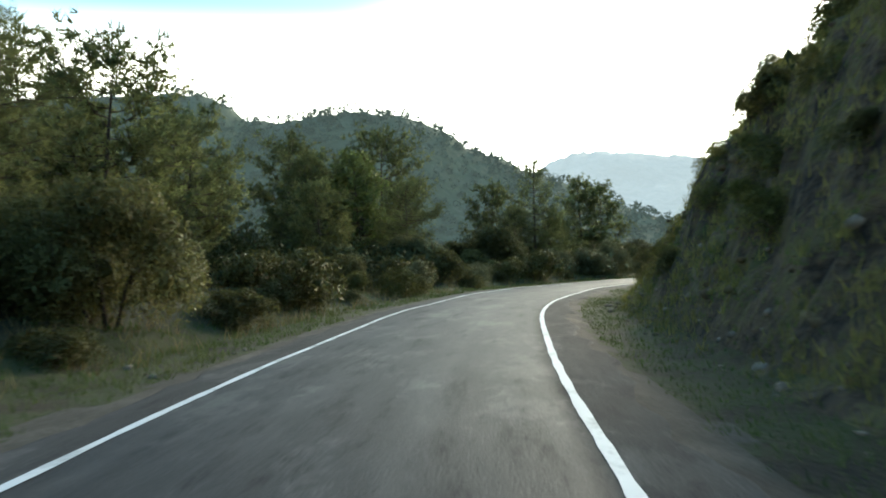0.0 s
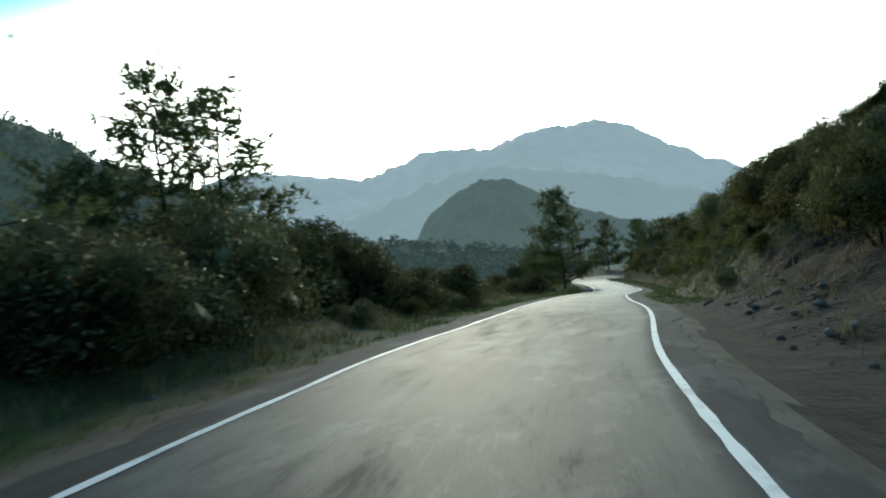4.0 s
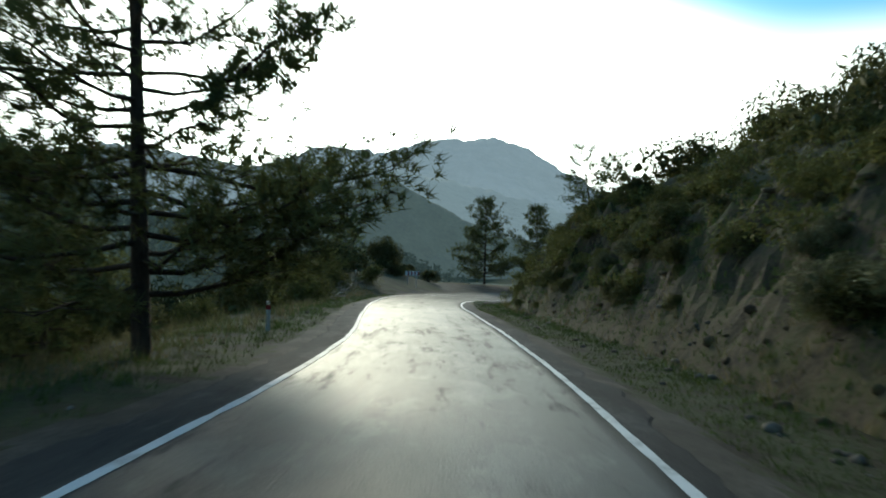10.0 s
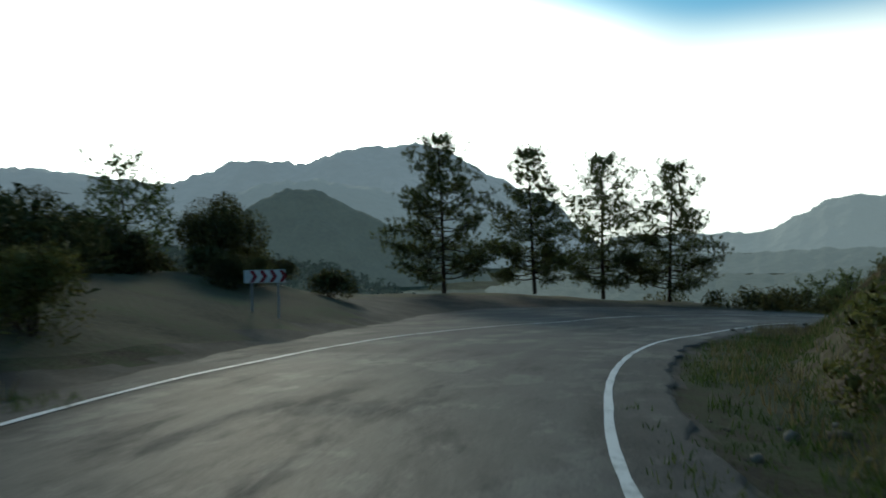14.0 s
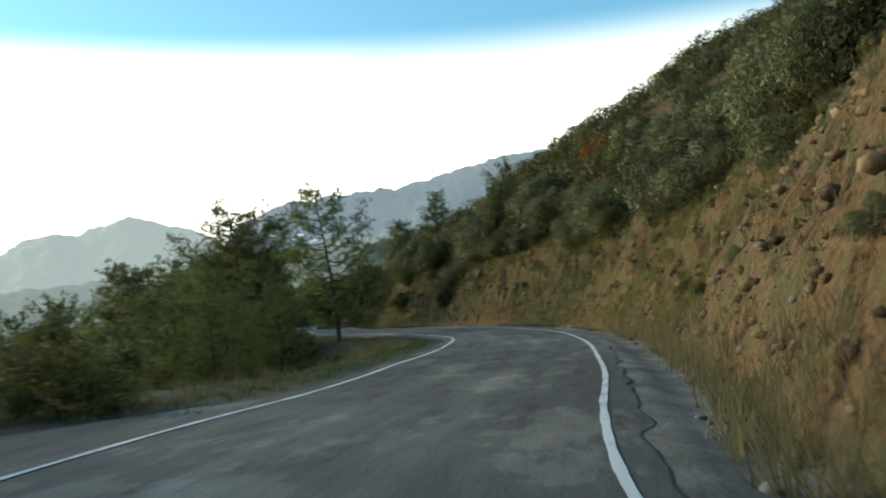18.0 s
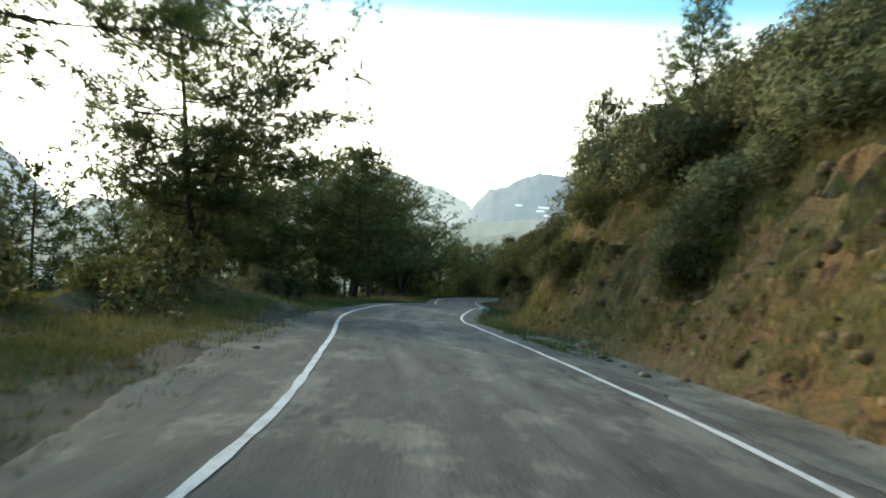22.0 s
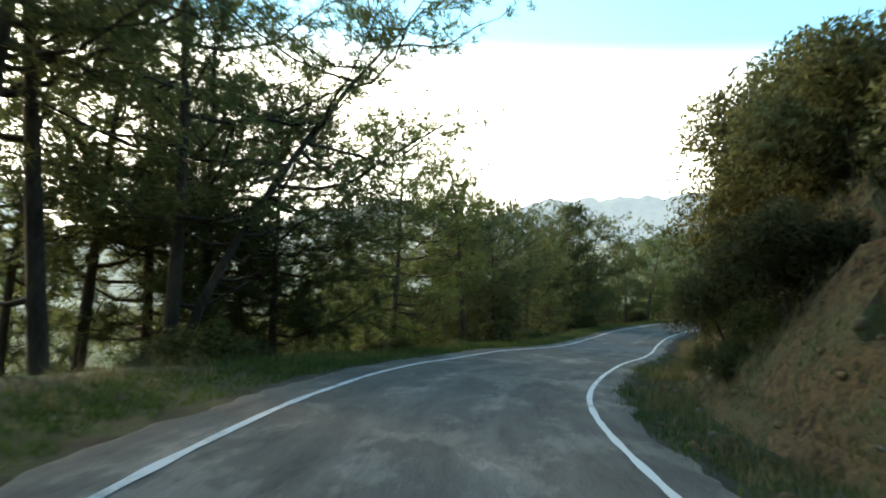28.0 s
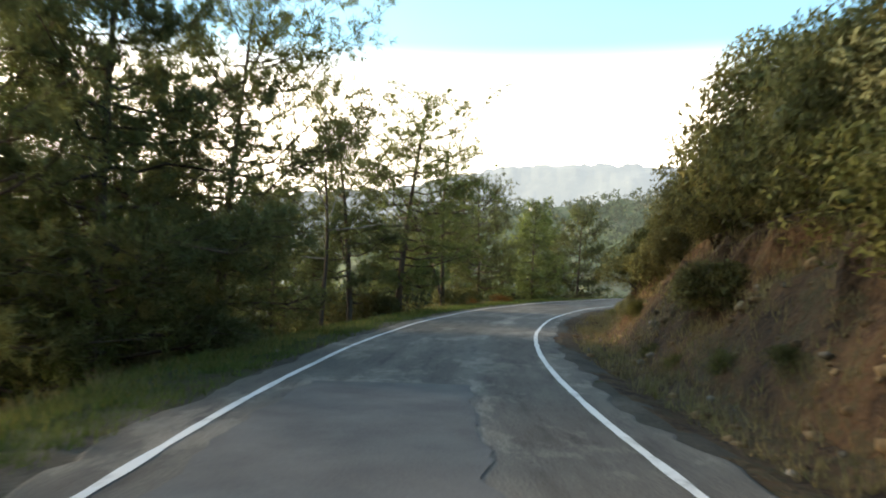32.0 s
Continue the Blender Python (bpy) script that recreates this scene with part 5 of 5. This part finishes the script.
thicket("slope_undergrowth", "low scrub between the trunks below the road", 160, 335, 388, -40, -9.5, 0.5, 1.1, MAQUIS, 68)
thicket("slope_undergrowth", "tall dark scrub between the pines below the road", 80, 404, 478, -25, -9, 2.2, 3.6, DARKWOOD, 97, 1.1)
thicket("slope_undergrowth", "dense scrub on the slope below the road", 260, 388, 480, -34, -7, 0.9, 2.4, MAQUIS, 69)


def woods(name, label, n, x0, x1, y0, y1, r0, r1, mat, seed, away=62):
    """Far tree crowns over the wide land."""
    rng = np.random.default_rng(seed)
    x, y, r = rng.uniform(x0, x1, n), rng.uniform(y0, y1, n), rng.uniform(r0, r1, n)
    _, d = nearest(x, y)
    ok = np.abs(d) > away
    x, y, r = x[ok], y[ok], r[ok]
    z = wide_land(x, y)
    w = rng.normal(size=(len(x), 64, 3))
    w /= np.linalg.norm(w, axis=2)[..., None]
    w[..., 2] = np.abs(w[..., 2]) * 1.9
    c = np.stack([x, y, z], -1)[:, None] + w * r[:, None, None] * rng.uniform(0.5, 1.0, (len(x), 64, 1))
    v, t = leaves(rng, c.reshape(-1, 3), 0.42, 1, 0.25)
    soft = v - np.repeat(np.repeat(np.stack([x, y, z + r], -1), 64, 0), 3, 0) + [0, 0, 1.0]
    tagged(new(name, fast_mesh(name, v, t, mat, normals=soft)), label, "wood", kind="stuff")


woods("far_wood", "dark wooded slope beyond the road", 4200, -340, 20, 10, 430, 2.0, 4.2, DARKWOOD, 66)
woods("far_wood", "pine woods on the slope below the road", 2600, -60, 330, 190, 520, 2.0, 4.2, NEEDLES, 67)


def grass(name, label, n, s0, s1, d0, d1, h0, h1, mat, seed, blades=6, thin=1.0):
    rng = np.random.default_rng(seed)
    ss, dd = rng.uniform(s0, s1, n), rng.uniform(d0, d1, n)
    keep = wave(ss, dd, 2.6, seed) + 0.5 * wave(ss, dd, 0.9, seed + 1) > rng.uniform(-1.1, 0.5, n)
    ss, dd = ss[keep], dd[keep]
    c, r = centre(ss), across(ss)
    p = np.stack([c[:, 0] + r[:, 0] * dd, c[:, 1] + r[:, 1] * dd, c[:, 2] + rise(ss, dd) - 0.02], -1)
    p = np.repeat(p, blades, 0)
    m = len(p)
    p[:, :2] += rng.normal(size=(m, 2)) * 0.09
    lean = rng.normal(size=(m, 3)) * [0.35, 0.35, 0.1] + [0, 0, 1]
    lean /= np.linalg.norm(lean, axis=1)[:, None]
    h = rng.uniform(h0, h1, (m, 1))
    side = np.cross(lean, rng.normal(size=(m, 3)))
    side /= np.linalg.norm(side, axis=1)[:, None]
    v = np.stack([p - side * 0.012 * thin, p + side * 0.012 * thin, p + lean * h], 1).reshape(-1, 3)
    tagged(new(name, fast_mesh(name, v, np.arange(m * 3).reshape(-1, 3), mat)), label, "grass", kind="stuff")


grass("verge_grass", "short green grass on the verge", 15000, 0, 190, -8.5, -3.3, 0.05, 0.24, GREEN, 71, 7, 0.8)
grass("verge_grass", "short green grass at the foot of the bank", 6500, 0, 51, 3.3, 7.5, 0.03, 0.13, GREEN, 72, 6, 0.8)
grass("verge_grass", "short green grass at the foot of the bank", 15000, 81, 190, 3.3, 7.5, 0.03, 0.13, GREEN, 98, 6, 0.8)
grass("verge_grass", "short green grass on the verge", 14000, 244, 480, -9, -3.4, 0.05, 0.22, GREEN, 73, 7, 0.8)
grass("dry_grass", "dry yellow grass tussocks on the rock cut", 12000, 215, 345, 4.4, 11, 0.12, 0.42, DRY, 74, 8, 0.8)
grass("dry_grass", "tall pale dry grass at the foot of the rock cut", 700, 232, 268, 4.1, 5.5, 0.3, 0.85, DRY, 93, 9, 0.9)
grass("green_grass", "yellow-green grass tussocks on the rock cut", 30000, 257, 345, 4.9, 12, 0.10, 0.4, STRAW, 79, 8, 0.9)
grass("dry_grass", "dry yellow grass on the bank", 14000, 345, 480, 3.4, 7.6, 0.1, 0.36, DRY, 75, 6, 0.8)
grass("dry_grass", "dry grass beside the road", 7000, 4, 190, -12, -4.5, 0.15, 0.55, DRY, 76)
grass("verge_grass", "rough green and brown grass beside the line", 9000, 376, 470, -6.5, -2.9, 0.06, 0.24, GREEN, 92, 8, 0.8)
grass("verge_grass", "rough grass along the foot of the bank", 7000, 300, 402, 2.9, 5.6, 0.05, 0.22, GREEN, 94, 6, 0.8)
grass("dry_grass", "dry grass below the road", 6000, 244, 480, -9, -4.5, 0.12, 0.45, DRY, 77)
grass("green_grass", "mossy green grass on the bank", 11500, 81, 215, 4.6, 10, 0.05, 0.22, GREEN, 80, 8, 1.0)
grass("green_grass", "yellow-green grass hanging on the cliff", 9000, -4, 50, 4.6, 11, 0.08, 0.32, STRAW, 99, 8, 1.0)
grass("verge_grass", "bright green grass along the road edge", 5000, 312, 400, -5.6, -3.2, 0.05, 0.16, GREEN, 87, 9, 1.4)
grass("green_grass", "yellow-green grass on the mound by the lay-by", 9000, 293, 313, -13, -5.2, 0.05, 0.2, STRAW, 95, 8, 1.0)
grass("green_grass", "fresh green grass lip along the road edge", 7000, 376, 470, -5.2, -3.7, 0.06, 0.2, STRAW, 96, 8, 1.0)
grass("dry_grass", "dry grass on the bank", 6000, 60, 215, 5, 12, 0.1, 0.4, DRY, 78)


# ---------- small things along the road ----------
def plain(name, color, rough=0.6, metal=0.0):
    return material(name, [tuple(c * 0.8 for c in color), color], 6, 40, rough, 0.1, 0.004)


WHITE, BLACK, RED = plain("sign_white", (0.72, 0.72, 0.70)), plain("sign_black", (0.02, 0.02, 0.022)), plain("sign_red", (0.30, 0.025, 0.025))
ZINC = plain("galvanised_post", (0.36, 0.37, 0.38), 0.45)


def part(name, bm, mat, parent, label=""):
    me = bpy.data.meshes.new(name)
    bm.to_mesh(me)
    bm.free()
    me.materials.append(mat)
    ob = new(name, me)
    ob.parent = parent
    return tagged(ob, label)


def slab(size, where, turn=None, bevel=0.0):
    bm = bmesh.new()
    bmesh.ops.create_cube(bm, size=1, matrix=Matrix.Translation(where) @ (turn or Matrix()) @ Matrix.Diagonal((*size, 1)))
    if bevel:
        bmesh.ops.bevel(bm, geom=bm.edges[:], offset=bevel, segments=2, affect="EDGES")
    return bm


def rod(radius, length, where):
    bm = bmesh.new()
    bmesh.ops.create_cone(bm, cap_ends=True, segments=10, radius1=radius, radius2=radius, depth=length, matrix=Matrix.Translation(where))
    return bm


def facing(s, d, toward_s):
    """An Empty's turn at a place by the road so that its -y side looks back along the road."""
    p, q = at(s, d), at(toward_s, 0)
    return math.atan2(q.y - p.y, q.x - p.x) + math.pi / 2


def chevron_sign(s, d):
    sign = thing("chevron_sign", "low white bend sign with dark red chevrons on two posts", "road sign", where=at(s, d, -0.05))
    sign.rotation_euler = (0, 0, facing(s, d, s - 35))
    for x in (-0.42, 0.42):
        part("post", rod(0.03, 1.5, (x, 0.03, 0.7)), ZINC, sign)
    board = part("board", slab((1.3, 0.025, 0.42), (0, 0, 1.32), bevel=0.006), WHITE, sign)
    for k in range(4):
        bm = bmesh.new()
        x = -0.48 + k * 0.31
        for up in (1, -1):
            v = [bm.verts.new((x + a, -0.017, 1.32 + up * b)) for a, b in ((0, 0.19), (0.13, 0.19), (0.25, 0), (0.12, 0))]
            w = [bm.verts.new((u.co.x, -0.014, u.co.z)) for u in v]
            bm.faces.new(v)
            bm.faces.new(w[::-1])
            for a in range(4):
                bm.faces.new((v[a], w[a], w[a - 1], v[a - 1]))
        bmesh.ops.recalc_face_normals(bm, faces=bm.faces[:])
        part("chevron", bm, RED, board, "dark red arrow")
    return sign


chevron_sign(202, -8.5)


def marker_post(s, d, tall=0.9, label="short white roadside marker post with a red band"):
    post = thing("marker_post", label, "marker post", "marker posts", where=at(s, d, -0.1))
    post.rotation_euler = (radians(RNG.uniform(-4, 4)), radians(RNG.uniform(-4, 4)), RNG.uniform(0, 3))
    part("shaft", slab((0.09, 0.09, tall), (0, 0, tall / 2), bevel=0.012), WHITE, post)
    part("band", slab((0.096, 0.096, 0.14), (0, 0, tall - 0.16), bevel=0.008), RED, post, "red reflective band")


for s, d in ((152, -4.2), (196, -10.5)):
    marker_post(s, d)


def dead_branch(s0, d0, s1, d1, lift, thick, seed):
    """A bleached fallen branch with side twigs, lying along the verge."""
    rng = np.random.default_rng(seed)
    a, b = at(s0, d0), at(s1, d1)
    n = 14
    t = np.linspace(0, 1, n)
    path = np.array([a.lerp(b, u) for u in t])
    for k, u in enumerate(t):
        path[k, 2] = max(at(s0 + (s1 - s0) * u, d0 + (d1 - d0) * u).z, path[k, 2]) + 0.05 + lift * math.sin(u * 2.6)
    path += rng.normal(size=path.shape) * [0.16, 0.16, 0.05]
    pieces = [tube(path - np.array(a), thick * (1.1 - 0.8 * t), 6)]
    for k in range(3, n - 1, 3):
        w = rng.normal(size=3) * [0.5, 0.5, 0.2] + [0, 0, 0.35]
        root = path[k] - np.array(a)
        pieces.append(tube(np.stack([root, root + w * 0.5, root + w * 0.9 + [0, 0, 0.1]]), [thick * 0.6, thick * 0.4, 0.006], 5))
    ob = thing("dead_branch", "long bleached dead branch lying on the verge", "branch", where=a)
    for k, (v, tr) in enumerate(pieces):
        limb = new("limb" if k == 0 else "twig", fast_mesh("limb", v, tr, DEADWOOD, True))
        limb.parent = ob


dead_branch(176, -5.0, 185, -5.8, 0.25, 0.032, 3)
dead_branch(178, -5.3, 192, -7.2, 0.5, 0.034, 4)
dead_branch(183, -6.2, 190, -7.6, 0.6, 0.024, 5)


def stones(name, label, n, s0, s1, d0, d1, r0, r1, seed, mat=STONE):
    """Loose stones: knobbly low lumps strewn along a stretch."""
    rng = np.random.default_rng(seed)
    bm = bmesh.new()
    bmesh.ops.create_icosphere(bm, subdivisions=1, radius=1)
    base = np.array([v.co for v in bm.verts])
    tri = np.array([[v.index for v in f.verts] for f in bm.faces])
    bm.free()
    vs, ts = [], []
    for k in range(n):
        s, d = rng.uniform(s0, s1), rng.uniform(d0, d1)
        p = np.array(at(s, d))
        r = r0 + (r1 - r0) * rng.random() ** 3
        v = base * rng.uniform(0.7, 1.25, (len(base), 1)) * np.array([1, rng.uniform(0.6, 1), rng.uniform(0.45, 0.8)]) * r
        th = rng.uniform(0, 6.28)
        v = v @ np.array([[math.cos(th), math.sin(th), 0], [-math.sin(th), math.cos(th), 0], [0, 0, 1]])
        vs.append(v + p + [0, 0, r * (0.2 if mat is STONE else 0.1 if mat is OCHRE else -0.1)])
        ts.append(tri + k * len(base))
    tagged(new(name, fast_mesh(name, np.concatenate(vs), np.concatenate(ts), mat)), label, "stones", kind="stuff")


stones("fallen_stones", "loose stones at the foot of the cliff", 420, 0, 80, 4.2, 6.0, 0.03, 0.16, 81)
stones("fallen_stones", "loose stones at the foot of the bank", 500, 80, 190, 4.0, 6.2, 0.03, 0.13, 82)
stones("fallen_stones", "loose stones at the foot of the rock cut", 700, 214, 345, 3.9, 6.5, 0.03, 0.14, 83)
stones("fallen_stones", "loose stones and clods under the earth bank", 450, 350, 475, 3.3, 7.0, 0.03, 0.14, 84)
stones("bank_rocks", "dark weathered rocks showing in the bank", 620, 84, 186, 5.0, 8.6, 0.04, 0.2, 88, EARTH)
stones("bank_rocks", "weathered rocks showing in the cliff", 420, -10, 44, 5.0, 8.2, 0.04, 0.22, 89, EARTH)
stones("bank_rocks", "ochre rocks showing in the cut", 5200, 222, 312, 4.9, 10.5, 0.03, 0.22, 90, OCHRE)
stones("bank_rocks", "ochre stones showing in the clay bank", 1500, 335, 460, 3.4, 7.4, 0.025, 0.17, 91, OCHRE)
stones("verge_stones", "pale stones strewn along the verge", 360, 0, 190, -8.0, -3.4, 0.02, 0.11, 85)
stones("verge_stones", "pale stones strewn along the verge", 360, 284, 475, -8.5, -3.4, 0.02, 0.11, 86)


# ---------- far buildings ----------
# pale sheet with added emission that imitates haze; nothing is lit inside
SHEET = material("hazed_roof_sheet", [(0.7, 0.71, 0.71), (0.8, 0.8, 0.8)], 0.3, 2, 0.5, 0, glow=(0.2, 0.26, 0.31, 1.0))
PLASTER = plain("white_plaster", (0.7, 0.69, 0.66), 0.8)
TILE = plain("pale_roof_tiles", (0.42, 0.30, 0.24), 0.8)


def greenhouse(place, long, wide, turn):
    """A plastic-covered greenhouse with an arched roof over low walls."""
    house = thing("greenhouse", "long low white greenhouse on the far slope", "greenhouse", "greenhouses on the far slope", where=place)
    house.rotation_euler = (0, 0, turn)
    part("wall", slab((long, wide, 4), (0, 0, 0)), SHEET, house)
    bm = bmesh.new()
    bmesh.ops.create_cone(bm, cap_ends=True, segments=16, radius1=wide / 2, radius2=wide / 2, depth=long + 0.6,
                          matrix=Matrix.Translation((0, 0, 1.8)) @ Matrix.Diagonal((1, 1, 0.32, 1)) @ Matrix.Rotation(radians(90), 4, "Y"))
    part("roof", bm, SHEET, house, "white arched roof")


for x, y, z, long in ((1390, 1615, 52, 26), (1438, 1572, 49, 40), (1486, 1510, 51, 22), (1431, 1535, 28, 55), (1462, 1534, 32, 34), (1417, 1562, 39, 30), (1500, 1490, 44, 26), (1405, 1590, 34, 24)):
    greenhouse(Vector((x, y, z)), long * 0.7, 8, radians(-46 + long % 7))


def cottage(place, turn):
    house = thing("cottage", "small white house with a low roof on the clearing", "house", where=place)
    house.rotation_euler = (0, 0, turn)
    part("wall", slab((6.5, 4, 2.8), (0, 0, 1.2), bevel=0.03), PLASTER, house)
    bm = bmesh.new()
    v = [bm.verts.new(c) for c in ((-3.5, -2.3, 2.55), (3.5, -2.3, 2.55), (3.5, 2.3, 2.55), (-3.5, 2.3, 2.55), (-3.5, 0, 3.6), (3.5, 0, 3.6))]
    for f in ((0, 1, 5, 4), (2, 3, 4, 5), (1, 2, 5), (3, 0, 4), (3, 2, 1, 0)):
        bm.faces.new([v[k] for k in f])
    part("roof", bm, TILE, house, "low tiled roof")
    for x in (-1.8, 1.6):
        part("window", slab((0.9, 0.06, 1.0), (x, -2.02, 1.4)), BLACK, house)


cottage(Vector((479.7, 420.7, 2.6)), radians(30))


def dead_pine(x, y, top):
    """A bleached dead pine: bare trunk, forked top, a few broken limbs."""
    foot = ground_at(x, y) - Vector((0, 0, 0.2))
    tall = top - foot.z
    t = np.linspace(0, 1, 8)
    stem = np.stack([0.12 * np.sin(t * 4), 0.1 * np.sin(t * 5 + 1), t * tall], -1)
    ob = thing("dead_pine", "bleached dead pine with a bare forked top", "tree", where=foot)
    pieces = [("trunk", stem, 0.09 * (1 - 0.65 * t) + 0.01)]
    for f, th, span, up in ((0.72, 0.4, 1.0, 0.9), (0.78, 3.4, 1.1, 1.3), (0.66, 5.2, 2.4, 0.35), (0.5, 1.9, 1.3, 0.1), (0.86, 2.0, 0.7, 0.8)):
        root = np.array([np.interp(f, t, stem[:, j]) for j in range(3)])
        out = np.array([math.cos(th), math.sin(th), 0])
        pieces.append(("limb", np.stack([root, root + out * span * 0.5 + [0, 0, up * 0.3], root + out * span + [0, 0, up]]), [0.045, 0.032, 0.012]))
    for name, path, radii in pieces:
        v, tr = tube(path, radii, 6)
        limb = new(name, fast_mesh(name, v, tr, BARK if name == "trunk" else DEADWOOD, True))
        limb.parent = ob


dead_pine(167.5, 278.8, -21.2)
put(SHRUBS["rust"][0], Vector((76.7, 161.9, -4.6)), 2.2, "scrub on the hillside")

for model in [*MODELS.values(), *FAR_MODELS.values(), *(m for kinds in (SHRUBS, FAR_SHRUBS) for kind in kinds.values() for m in kind)]:
    if model.name not in USED:
        for ob in [*model.children, model]:
            bpy.data.objects.remove(ob)
